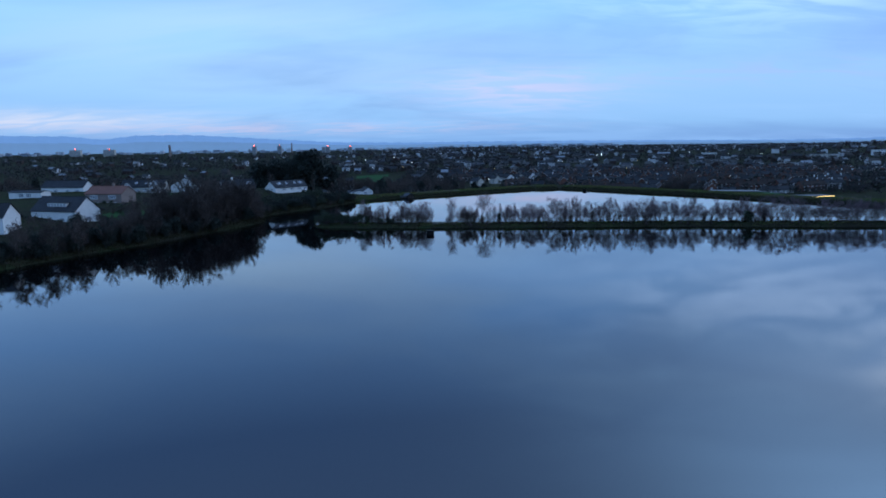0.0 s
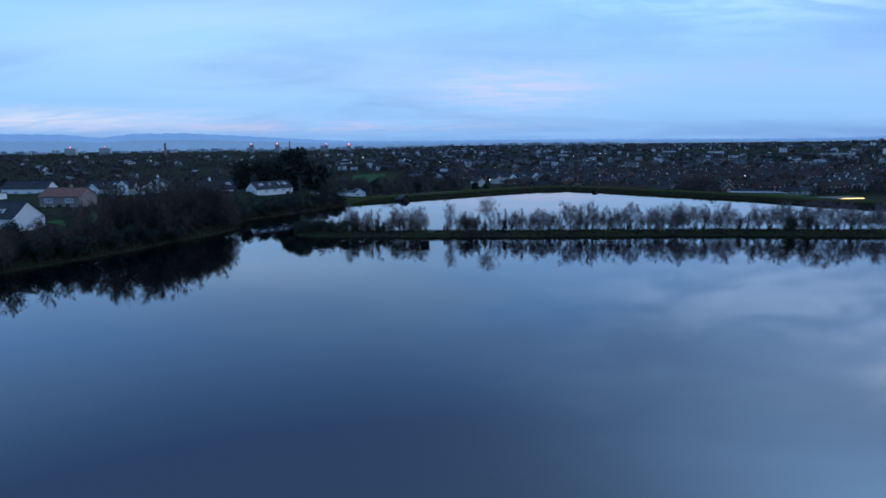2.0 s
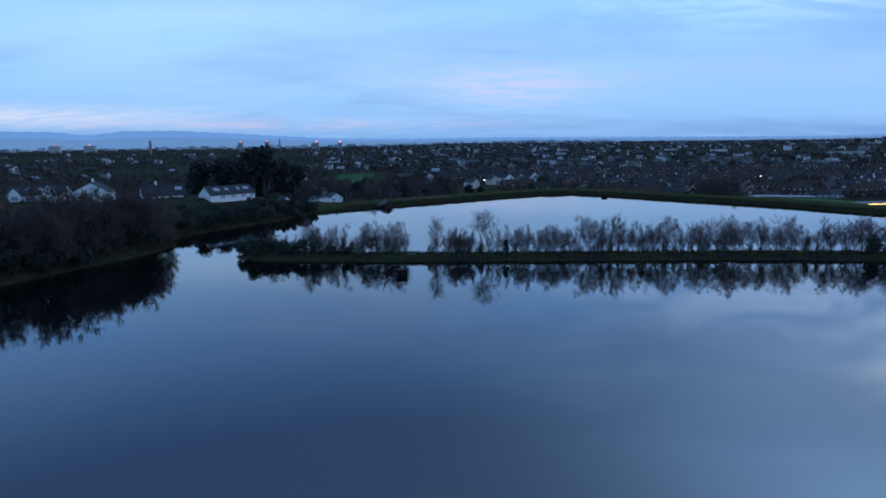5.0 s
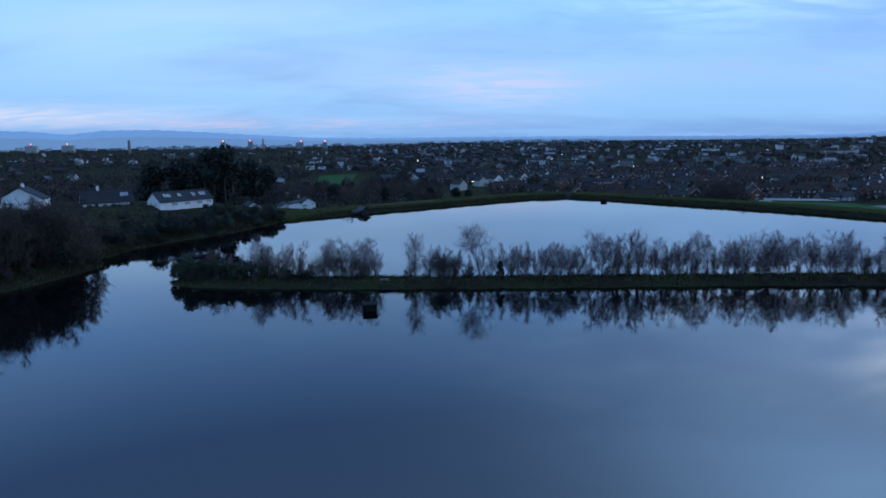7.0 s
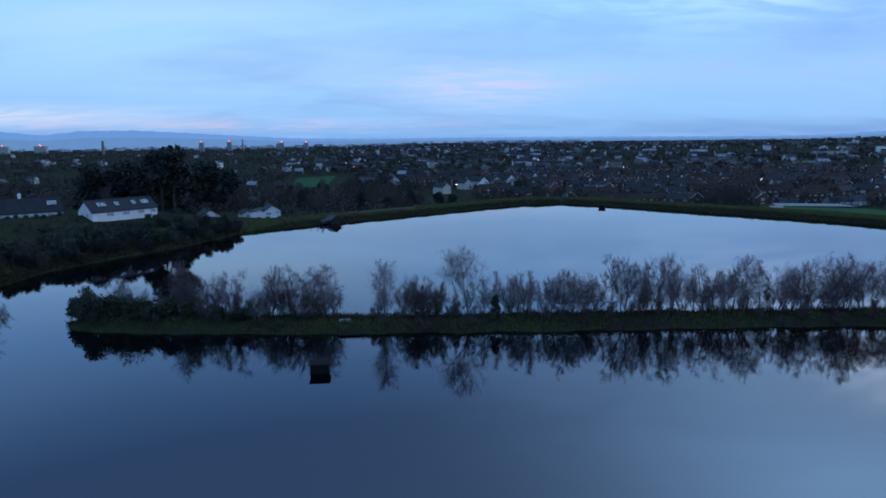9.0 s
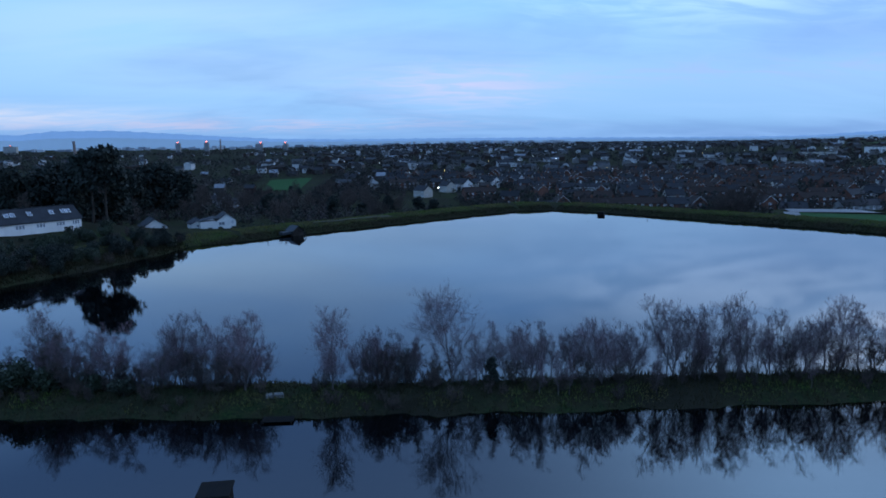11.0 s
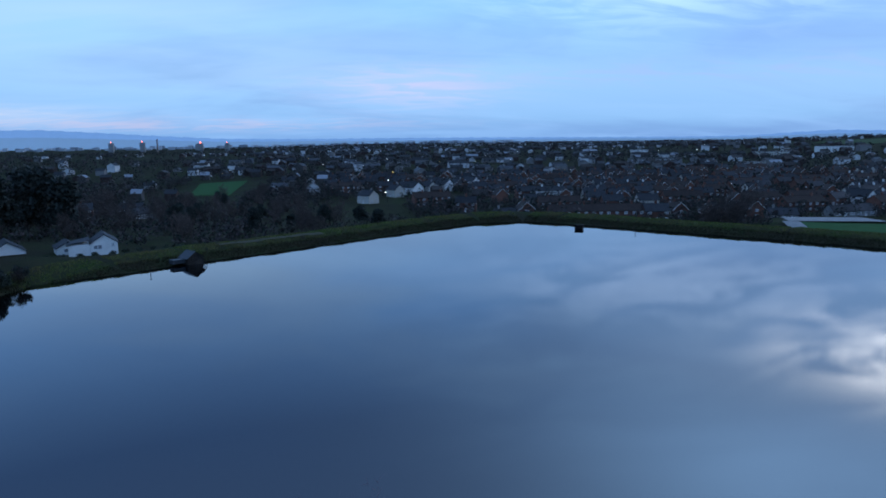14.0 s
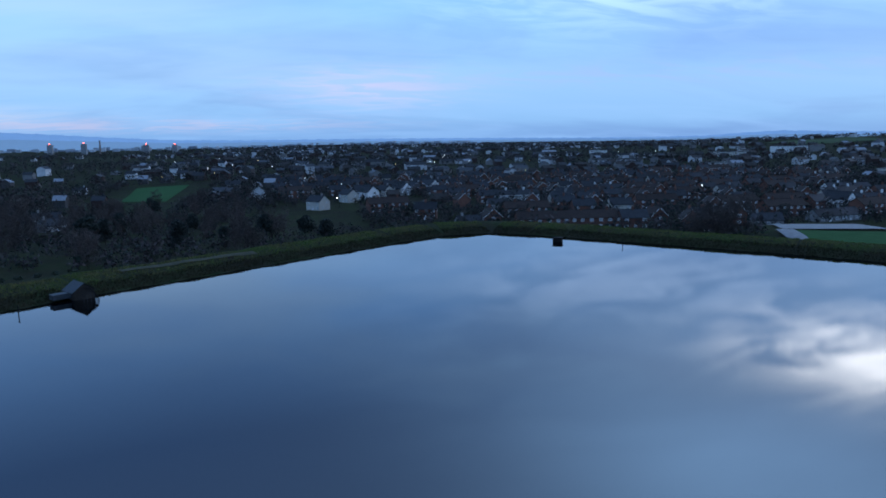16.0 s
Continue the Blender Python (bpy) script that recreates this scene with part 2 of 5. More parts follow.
def array_mesh(name, verts, faces, mat, smooth=False):
    me = bpy.data.meshes.new(name)
    me.from_pydata(np.asarray(verts).tolist(), [], np.asarray(faces).tolist())
    me.materials.append(mat)
    if smooth:
        me.polygons.foreach_set("use_smooth", [True] * len(me.polygons))
    me.update()
    return me


def part(name, shape, mats, parent, label=""):
    mats = mats if isinstance(mats, tuple) else (mats,)
    ob = new(name, shape.mesh(name, *mats) if isinstance(shape, Shape) else shape)
    ob.parent = parent
    return tagged(ob, label)


def empty(name, label, category, group="", kind=""):
    ob = new(name)
    ob.empty_display_size = 0.5
    return tagged(ob, label, category, group, kind)


# ---------------------------------------------------------------- land and water
# the outline of the lakes, seen from above (metres), and of the wooded causeway between them
LAKE_LEFT = [(-150, -260), (-140, 0), (-131, 90), (-117, 157), (-108, 182), (-96, 206), (-88, 228), (-80, 250),
             (-77, 266), (-83, 278), (-81, 295), (-73, 311), (-63, 327), (-55, 346), (-51, 361)]
LAKE_FAR = [(-36.0, 370.7), (-23.0, 381.8), (-5.0, 394.7), (13.9, 409.2), (30.0, 421.2), (46.1, 433.3), (60.8, 442.2), (75.8, 443.8), (85.2, 436.6), (93.4, 428.9), (101.5, 419.8), (117.5, 402.9), (135.5, 384.3), (150.7, 366.0), (168.6, 338.2), (185.5, 318.3), (207.4, 295.4)]
LAKE_RIGHT = [(245, 255), (300, 205), (330, 0), (300, -260)]
LAKE = np.array(LAKE_LEFT + LAKE_FAR + LAKE_RIGHT, float)
SPIT = np.array([(-53, 247), (-50, 242.5), (-42, 239.5), (-27, 237.8), (-3, 236), (30, 235), (60, 234.6), (90, 233),
                 (121, 229), (154, 226), (220, 221), (345, 212), (345, 222), (220, 231), (154, 236), (121, 239.5),
                 (90, 242.5), (60, 244), (30, 245), (0, 245.6), (-20, 247.5), (-38, 250.5), (-49, 251)], float)


def inside_by(poly, x, y):
    """Metres inside the polygon (negative outside), for arrays of places."""
    d = np.full(x.shape, 1e9)
    odd = np.zeros(x.shape, bool)
    for (ax, ay), (bx, by) in zip(poly, np.roll(poly, -1, 0)):
        ex, ey = bx - ax, by - ay
        t = np.clip(((x - ax) * ex + (y - ay) * ey) / (ex * ex + ey * ey), 0, 1)
        d = np.minimum(d, np.hypot(x - ax - t * ex, y - ay - t * ey))
        if ey != 0:
            odd ^= ((ay > y) != (by > y)) & (x < ax + (y - ay) / ey * ex)
    return np.where(odd, d, -d)


def ss(a, b, v):
    t = np.clip((v - a) / (b - a), 0, 1)
    return t * t * (3 - 2 * t)


def wobble(x, y, s):
    return (np.sin(x / s + 1.3) * np.cos(y / s * 1.17 + 0.4) + 0.6 * np.sin(x / s * 2.3 + y / s * 1.7)
            + 0.4 * np.cos(x / s * 4.1 - y / s * 3.3))


def height(x, y):
    """The height of the ground above the lakes' level."""
    x, y = np.asarray(x, float), np.asarray(y, float)
    lake = inside_by(LAKE, x, y) + 0.35 * wobble(x, y, 2.6)
    out = np.maximum(-lake, 0)
    town = (-8.5 + 9 * ss(700, 1300, y) + 13 * ss(1200, 4200, np.hypot(x, y)) * (0.42 + 0.58 * ss(-900, 500, x)) - 3 * ss(-20, -160, x) * ss(560, 780, y)
            + 8.5 * ss(60, -70, x) * ss(560, 400, y) + 24 * np.exp(-((x - 1350) / 560) ** 2 - ((y - 1500) / 500) ** 2)
            + 1.0 * wobble(x, y, 90) * ss(450, 900, y))
    town = town + 5.8 * ss(150, 174, x) * ss(228, 208, x) * ss(480, 450, y)
    town = town + 9 * ss(-150, -500, x) * ss(900, 300, y)
    natural = 0.45 * np.minimum(out, 2) + (0.13 + 0.06 * ss(300, 340, y)) * np.minimum(out, 52 - 14 * ss(300, 340, y)) + 0.25 * wobble(x, y, 9) * ss(2, 15, out)
    natural = natural + (town - natural) * ss(140, 420, out)
    bank = 2.2 * ss(-1, 10, out) + 0.12 * wobble(x, y, 5) * ss(1, 5, out)
    bank = bank + (town - bank) * ss(13, 36, out)
    left = ss(-38, -62, x) * ss(392, 366, y)
    land = natural * left + bank * (1 - left)
    bed = -0.4 * np.minimum(np.maximum(lake, 0), 7)
    spit = inside_by(SPIT, x, y) + 0.4 * wobble(x, y, 2.2)
    cause = np.where(spit > 0, 1.35 * ss(0, 3.2, spit) + 0.08 * wobble(x, y, 1.5), 0.5 * np.maximum(spit, -5))
    return np.where(lake > 0, np.where(spit > -5, np.maximum(bed, cause), bed), land)


def graded(lo, hi, step, far, grow=1.11):
    mid = list(np.arange(lo, hi + step / 2, step))
    s, a, b = step, [], []
    p = lo
    while p > far[0]:
        s = min(s * grow, 160)
        p -= s
        a.append(p)
    s, p = step, hi
    while p < far[1]:
        s = min(s * grow, 160)
        p += s
        b.append(p)
    return np.array(a[::-1] + mid + b)


def ground_material():
    m = bpy.data.materials.new("winter_ground")
    m.use_nodes = True
    n, l = m.node_tree.nodes, m.node_tree.links
    b = n["Principled BSDF"]
    b.inputs["Roughness"].default_value, b.inputs["Specular IOR Level"].default_value = 1.0, 0.02
    tc = n.new("ShaderNodeTexCoord")

    def noise_fac(scale, lo, hi, detail=6):
        z = n.new("ShaderNodeTexNoise")
        z.inputs["Scale"].default_value, z.inputs["Detail"].default_value = scale, detail
        l.new(tc.outputs["Object"], z.inputs["Vector"])
        r = n.new("ShaderNodeMapRange")
        r.inputs[1].default_value, r.inputs[2].default_value = lo, hi
        l.new(z.outputs["Fac"], r.inputs[0])
        return r.outputs[0], z.outputs["Fac"]

    def mix(f, a, c):
        x = n.new("ShaderNodeMixRGB")
        l.new(f, x.inputs[0])
        for i, v in ((1, a), (2, c)):
            if isinstance(v, tuple):
                x.inputs[i].default_value = (*v, 1)
            else:
                l.new(v, x.inputs[i])
        return x.outputs[0]

    big, _ = noise_fac(0.06, 0.38, 0.62)
    mid, _ = noise_fac(0.5, 0.35, 0.65)
    tiny, raw = noise_fac(3.5, 0.3, 0.7)
    grass = mix(mid, (0.030, 0.050, 0.016), (0.045, 0.046, 0.022))
    rough = mix(mid, (0.042, 0.034, 0.025), (0.020, 0.021, 0.014))
    c = mix(big, grass, rough)
    c = mix(tiny, c, mix(mid, (0.013, 0.019, 0.011), (0.032, 0.028, 0.020)))
    l.new(c, b.inputs["Base Color"])
    bp = n.new("ShaderNodeBump")
    bp.inputs["Strength"].default_value, bp.inputs["Distance"].default_value = 0.7, 0.25
    l.new(raw, bp.inputs["Height"])
    l.new(bp.outputs[0], b.inputs["Normal"])
    return m


M["ground"] = ground_material()
gx = graded(-125, 215, 1.8, (-4700, 4700))
gy = graded(150, 462, 1.8, (-900, 4800))
GX, GY = np.meshgrid(gx, gy)
GZ = height(GX, GY)
idx = np.arange(GX.size).reshape(GX.shape)
quads = np.stack([idx[:-1, :-1], idx[:-1, 1:], idx[1:, 1:], idx[1:, :-1]], -1).reshape(-1, 4)
tagged(new("ground", array_mesh("ground", np.stack([GX, GY, GZ], -1).reshape(-1, 3), quads, M["ground"], True)),
       "rough winter grass and earth round the two lakes", "ground", kind="structure")


def grown(poly, by):
    """The outline pushed outwards."""
    out = []
    for a, p, c in zip(np.roll(poly, 1, 0), poly, np.roll(poly, -1, 0)):
        e = (c - a) / np.linalg.norm(c - a)
        out.append((p[0] - e[1] * by, p[1] + e[0] * by))
    return out


water_shape = Shape()
water_shape.face([(x, y, 0) for x, y in grown(LAKE, 3.0)][::-1])
wm = water_shape.mesh("water", M["water"])
wbm = bmesh.new()
wbm.from_mesh(wm)
bmesh.ops.triangulate(wbm, faces=wbm.faces[:])
wbm.to_mesh(wm)
wbm.free()
tagged(new("water", wm), "calm dark water of the two lakes, mirroring the sky", "lake", kind="structure")


def ground_at(x, y):
    return float(height(np.array([x]), np.array([y]))[0])


# far hills round the horizon: elevation in degrees over the bearing
HILLS = [(-60, 0.9), (-45, 1.0), (-34.3, 1.07), (-30.1, 1.01), (-27.9, 0.74), (-25.5, 1.05), (-21.8, 1.09), (-17.5, 0.83),
         (-14.3, 0.61), (-9.6, 0.33), (-3.9, 0.24), (2.4, 0.25), (9.6, 0.22), (18.6, 0.14), (27, 0.06), (32, 0.12),
         (34.6, 0.30), (37.1, 0.43), (41.3, 0.28), (45.4, 0.2), (60, 0.4)]
hz = Shape()
R = 4650
for i in range(-240, 240):
    row = []
    for a in (i / 4, (i + 1) / 4):
        e = np.interp(a, [h[0] for h in HILLS], [h[1] for h in HILLS]) + 0.02 * math.sin(a * 5.1) + 0.012 * math.sin(a * 13.7)
        s, c = math.sin(radians(a)), math.cos(radians(a))
        z = 30 + R * math.tan(radians(e))
        row += [((R * s, R * c, -60), (R * s, R * c, z * 0.55 + 8), (R * s * 1.03, R * c * 1.03, z))]
    (a0, a1, a2), (b0, b1, b2) = row
    hz.face([a0, b0, b1, a1])
    hz.face([a1, b1, b2, a2])
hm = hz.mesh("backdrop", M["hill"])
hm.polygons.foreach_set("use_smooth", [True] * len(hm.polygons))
tagged(new("backdrop", hm), "low horizon hills with haze painted as blue colour and glow", "hills", kind="structure")

# ---------------------------------------------------------------- trees
rng = np.random.default_rng(11)


def spikes(starts, dirs, lengths, width, flat=False):
    """Many thin three-sided twigs as arrays of vertices and triangles."""
    n = len(starts)
    dirs = dirs / np.linalg.norm(dirs, axis=1, keepdims=True)
    side = np.cross(dirs, rng.normal(size=(n, 3)))
    side /= np.linalg.norm(side, axis=1, keepdims=True)
    other = np.cross(dirs, side)
    w = np.broadcast_to(np.asarray(width), (n,))[:, None]
    tip = starts + dirs * lengths[:, None] + rng.normal(size=(n, 3)) * 0.06 * lengths[:, None]
    if flat:
        v = np.stack([starts + side * w, starts - side * w, tip], 1)
        return v.reshape(-1, 3), np.arange(3 * n).reshape(n, 3)
    v = np.stack([starts + side * w, starts - 0.5 * side * w + 0.87 * other * w, starts - 0.5 * side * w - 0.87 * other * w, tip], 1)
    k = np.arange(n)[:, None] * 4
    f = np.concatenate([k + [0, 1, 3], k + [1, 2, 3], k + [2, 0, 3]])
    return v.reshape(-1, 3), f


def bare_tree_meshes(name, h, spread, limbs, twigs, seed, upright=0.75, stems=1, width=0.016, low=0.22, bark="bark", twig="twig", sub=6, forks=3):
    """A leafless tree: tapered trunk with limbs, and a crown of fine twigs."""
    r = np.random.default_rng(seed)
    wood = Shape()
    st, dr, ln = [], [], []
    for s in range(stems):
        lean = r.normal(size=2) * (0.05 if stems == 1 else 0.20)
        hh = h * (1 if s == 0 else r.uniform(0.7, 0.97))
        base = np.array([*(r.normal(size=2) * (0.0 if s == 0 else 0.35)), -0.25])
        pts = []
        for i in range(7):
            u = i / 6
            pts.append(base + [lean[0] * hh * u + 0.10 * math.sin(3 * u + s) * u, lean[1] * hh * u + r.normal() * 0.05 * u, hh * u * 0.96])
        rad = [0.0095 * hh * (1 - 0.9 * i / 6) + 0.008 for i in range(7)]
        wood.tube(pts, rad, 6)
        P = np.array(pts)
        for j in range(limbs // stems):
            u = low + (0.97 - low) * (j + r.uniform(0, 1)) / (limbs / stems)
            k = min(int(u * 6), 5)
            p = P[k] + (P[k + 1] - P[k]) * (u * 6 - k)
            a = r.uniform(0, 2 * math.pi)
            out = np.array([math.cos(a), math.sin(a), 0])
            L = spread * hh * (0.40 - 0.27 * (u - low)) * r.uniform(0.7, 1.2)
            d0 = out * (1 - upright) + np.array([0, 0, upright])
            d0 /= np.linalg.norm(d0)
            q1 = p + d0 * L * 0.5 + out * L * 0.05
            q2 = q1 + (d0 + [0, 0, 0.35]) * L * 0.42 + r.normal(size=3) * 0.06 * L
            wood.tube([p, q1, q2], [0.0036 * hh * (1.1 - u), 0.0022 * hh * (1.1 - u), 0.008], 4)
            segs = [(p, q1), (q1, q2), (q1, q2)]
            for _ in range(forks):
                w = r.uniform(0.25, 0.9)
                c = p + (q1 - p) * w * 2 if w < 0.5 else q1 + (q2 - q1) * (w * 2 - 1)
                dd = d0 + r.normal(size=3) * 0.42 + [0, 0, 0.1]
                e = c + dd / np.linalg.norm(dd) * L * r.uniform(0.35, 0.6)
                wood.tube([c, (c + e) / 2 + r.normal(size=3) * 0.03 * L, e], [0.0016 * hh * (1.15 - u), 0.0011 * hh * (1.15 - u), 0.005], 3)
                segs += [(c, e), (c, e)]
            for q in range(twigs):
                a0, a1 = segs[int(r.integers(len(segs)))]
                w = r.uniform(0.1, 1.0)
                c = a0 + (a1 - a0) * w
                dd = (a1 - a0) / np.linalg.norm(a1 - a0) * 0.8 + r.normal(size=3) * 0.5 + [0, 0, 0.12]
                dd /= np.linalg.norm(dd)
                tl = L * r.uniform(0.22, 0.55) * (1.15 - 0.4 * w)
                st.append(c), dr.append(dd), ln.append(tl)
                for _ in range(sub):
                    ww = r.uniform(0.15, 0.95)
                    d2 = dd + r.normal(size=3) * 0.55 + [0, 0, 0.08]
                    st.append(c + dd * tl * ww), dr.append(d2), ln.append(tl * r.uniform(0.3, 0.7))
    v, f = spikes(np.array(st), np.array(dr, float), np.array(ln), width * r.uniform(0.6, 1.1, len(st)), True)
    return wood.mesh(name + "_trunk", M[bark]), array_mesh(name + "_crown", v, f, M[twig])


def leaf_cards(centres, normals_rand, size):
    """Small bent leaf-spray quads round the centres."""
    n = len(centres)
    a = rng.normal(size=(n, 3))
    a /= np.linalg.norm(a, axis=1, keepdims=True)
    b = np.cross(a, rng.normal(size=(n, 3)))
    b /= np.linalg.norm(b, axis=1, keepdims=True)
    s = size * rng.uniform(0.6, 1.3, (n, 1))
    v = np.stack([centres - a * s, centres + b * s * 0.55, centres + a * s, centres - b * s * 0.55], 1)
    f = np.arange(n * 4).reshape(n, 4)
    return v.reshape(-1, 3), f


def clump_points(n, lumps, inner=0.55):
    """Points in the outer part of several lumps (x, y, z, rx, rz)."""
    out = []
    wts = np.array([l[3] * l[4] for l in lumps])
    for l, k in zip(lumps, (n * wts / wts.sum()).astype(int)):
        d = rng.normal(size=(k, 3))
        d /= np.linalg.norm(d, axis=1, keepdims=True)
        rr = rng.uniform(inner, 1.08, (k, 1)) ** 0.8
        out.append(np.array(l[:3]) + d * rr * [l[3], l[3], l[4]])
    return np.concatenate(out)


def bush_meshes(name, w, h, n, seed, mat="leaf", size=0.22):
    r = np.random.default_rng(seed)
    lumps = [(r.uniform(-0.6, 0.6) * w, r.uniform(-0.5, 0.5) * w, h * r.uniform(0.25, 0.7), w * r.uniform(0.3, 0.5), h * r.uniform(0.22, 0.34)) for _ in range(9)]
    c = clump_points(n, lumps, 0.35)
    c = c[c[:, 2] > 0.02]
    wood = Shape()
    for l in lumps[:6]:
        wood.tube([(l[0] * 0.2, l[1] * 0.2, -0.2), (l[0] * 0.6, l[1] * 0.6, l[2] * 0.6), l[:3]], [0.06, 0.04, 0.02], 4)
    v, f = leaf_cards(c, None, size)
    return wood.mesh(name + "_trunk", M["dark_bark"]), array_mesh(name + "_crown", v, f, M[mat])


def pine_meshes(name, h, w, n, seed, low=0.5):
    r = np.random.default_rng(seed)
    wood = Shape()
    pts = [(0.25 * math.sin(i), 0.2 * math.cos(i * 1.3), h * i / 6 - 0.3) for i in range(7)]
    wood.tube(pts, [0.38 - 0.05 * i for i in range(7)], 7)
    lumps = []
    for i in range(22):
        u = low + (1 - low) * (i + 0.5) / 22
        a, rad = r.uniform(0, 6.28), w * (1.05 - 0.75 * ((u - low) / (1 - low)) ** 1.5) * r.uniform(0.35, 0.8)
        c = (rad * math.cos(a), rad * math.sin(a), h * u)
        wood.tube([(0, 0, h * u - 1.2), (c[0] * 0.6, c[1] * 0.6, c[2] - 0.5), c], [0.11, 0.07, 0.03], 4)
        lumps.append((*c, w * r.uniform(0.4, 0.6), h * 0.075 + 0.5))
    c = clump_points(n, lumps, 0.2)
    v, f = leaf_cards(c, None, 0.62)
    return wood.mesh(name + "_trunk", M["dark_bark"]), array_mesh(name + "_crown", v, f, M["needle"])


PROTO = {}


def plant(kind, name, meshes, label, category, group, x, y, s=1.0, turn=None, z=None, sz=None):
    """One tree or bush at a place; the meshes of a kind are shared."""
    ob = empty(name, label, category, group)
    ob.location = (x, y, (ground_at(x, y) if z is None else z) - 0.05)
    ob.rotation_euler = (0, 0, rng.uniform(0, 6.28) if turn is None else turn)
    ob.scale = (s, s, sz or s)
    for nm, me in zip(("trunk", "crown"), meshes):
        p = new(nm, me)
        p.parent = ob
    return ob


BIRCH = [bare_tree_meshes(f"birch_{i}", 9.0, sp, lb, 24, 100 + i, up, st, width=0.0098, low=lo, sub=7)
         for i, (sp, lb, up, st, lo) in enumerate([(0.95, 36, 0.66, 1, 0.15), (1.05, 40, 0.60, 2, 0.12), (1.2, 42, 0.54, 1, 0.28),
                                                  (0.95, 36, 0.68, 2, 0.1), (1.15, 44, 0.58, 5, 0.06), (0.7, 24, 0.75, 1, 0.18),
                                                  (1.1, 44, 0.58, 3, 0.08)])]
SCRUB = [bare_tree_meshes(f"scrub_{i}", 4.2, 1.05, 34, 18, 200 + i, 0.55, 6, 0.017, 0.03, "dark_bark", "brown_twig") for i in range(3)]
WOOD = [bare_tree_meshes(f"wood_{i}", 11.0, 1.05, 28, 16, 300 + i, 0.56, 1 + i % 2, 0.042, 0.12, "dark_bark", "brown_twig") for i in range(5)]
BUSH = [bush_meshes(f"bush_{i}", 2.4, 3.6, 2200, 400 + i, size=0.18) for i in range(3)]
HOLLY = [bush_meshes(f"holly_{i}", 2.6, 5.2, 2600, 420 + i, "needle", 0.21) for i in range(2)]
PINE = [pine_meshes(f"pine_{i}", 18, 5.6, 3000, 500 + i, lo) for i, lo in enumerate((0.45, 0.25, 0.6))]

ROW = "leafless birches along the causeway"


def spit_mid(x):
    """The middle line of the causeway."""
    f = np.interp(x, SPIT[:12, 0], SPIT[:12, 1])
    b = np.interp(x, SPIT[11:, 0][::-1], SPIT[11:, 1][::-1])
    return float((f + b) / 2), float(b - f)


def birch(x, h, i, y=None, slim="slender"):
    mid, wide = spit_mid(x)
    y = mid + rng.uniform(0.0, 0.28) * wide if y is None else y
    plant("birch", "birch_tree", BIRCH[i], {
        2: "broad leafless birch with a wide twiggy crown on the causeway", 4: "many-stemmed leafless willow fanning out on the causeway",
        1: "twin-stemmed leafless birch on the grassy causeway", 6: "three-stemmed leafless birch on the grassy causeway",
    }.get(i, "slender leafless birch with purple-brown twigs on the causeway"), "tree", ROW, x, y, h / 9.7 * rng.uniform(0.98, 1.18), sz=h / 9.7)


# west end, then the group by the slab, the middle group, and the long eastern row
for x, h, i in [(-47, 4.2, 3), (-43.4, 6.2, 4), (-38.4, 5.6, 6), (-33.1, 9.2, 0), (-30.5, 7.0, 6), (-27.5, 7.8, 1), (-24.1, 8.1, 3)]:
    birch(x, h, i)
for x, h, i in [(-19.5, 5.0, 4), (-17.2, 8.1, 6), (-16.0, 8.3, 1), (-14.0, 8.6, 3), (-12.0, 8.7, 6), (-10.3, 8.4, 1), (-8.2, 8.5, 6), (-6.4, 6.6, 4)]:
    birch(x, h, i)
for x, h, i in [(1.9, 9.7, 0), (4.8, 7.3, 1), (7.0, 6.4, 6), (11.0, 6.6, 3), (15.8, 10.3, 2), (18.6, 6.5, 5), (21.0, 7.8, 5), (22.6, 6.9, 1),
                (24.6, 7.2, 6), (26.2, 8.2, 5), (29.6, 7.4, 3), (31.6, 7.2, 1), (33.2, 8.0, 6), (34.9, 7.2, 1), (36.9, 6.8, 3), (38.2, 4.2, 4)]:
    birch(x, h, i)
for x, h, i in [(41.4, 9.4, 0), (42.4, 10.0, 3), (44.6, 9.6, 6), (46.4, 10.2, 3), (49.2, 7.3, 4), (51.6, 9.6, 1), (53.4, 7.8, 5), (55.3, 8.6, 6),
                (57.4, 7.4, 1), (58.8, 8.2, 3), (60.2, 7.9, 6), (61.9, 9.4, 0), (65.0, 9.0, 5), (67.3, 8.8, 1), (68.8, 7.4, 6), (70.6, 8.4, 6)]:
    birch(x, h, i)
x = 72.5
while x < 205:
    birch(x, rng.uniform(6.8, 10.2), int(rng.choice([0, 1, 1, 3, 6, 6, 2, 4])))
    x += rng.uniform(1.2, 2.6)
# young white-stemmed birches on the near slope of the causeway
for x, h in [(27.4, 5.4), (28.6, 5.0), (25.2, 4.6), (38.5, 5.2), (56.5, 4.5)]:
    birch(x, h, 5, spit_mid(x)[0] - 2.6)
for k, (x, w, h) in enumerate([(-50.5, 1.0, 1.15), (-48, 1.15, 1.5), (-45.5, 1.2, 1.3), (-42.5, 1.1, 1.1), (-39.5, 1.15, 1.05), (-37, 1.2, 1.0), (-34.5, 1.1, 1.15), (-31, 0.9, 0.9), (-26, 0.9, 0.7), (-22, 0.8, 0.6), (112, 1.3, 1.3)]):
    plant("bush", "evergreen_bush", BUSH[k % 3], "dense dark evergreen bush on the causeway", "bush", "bushes on the causeway",
          x, spit_mid(x)[0] + rng.uniform(-1.2, 1.0), w, sz=h)
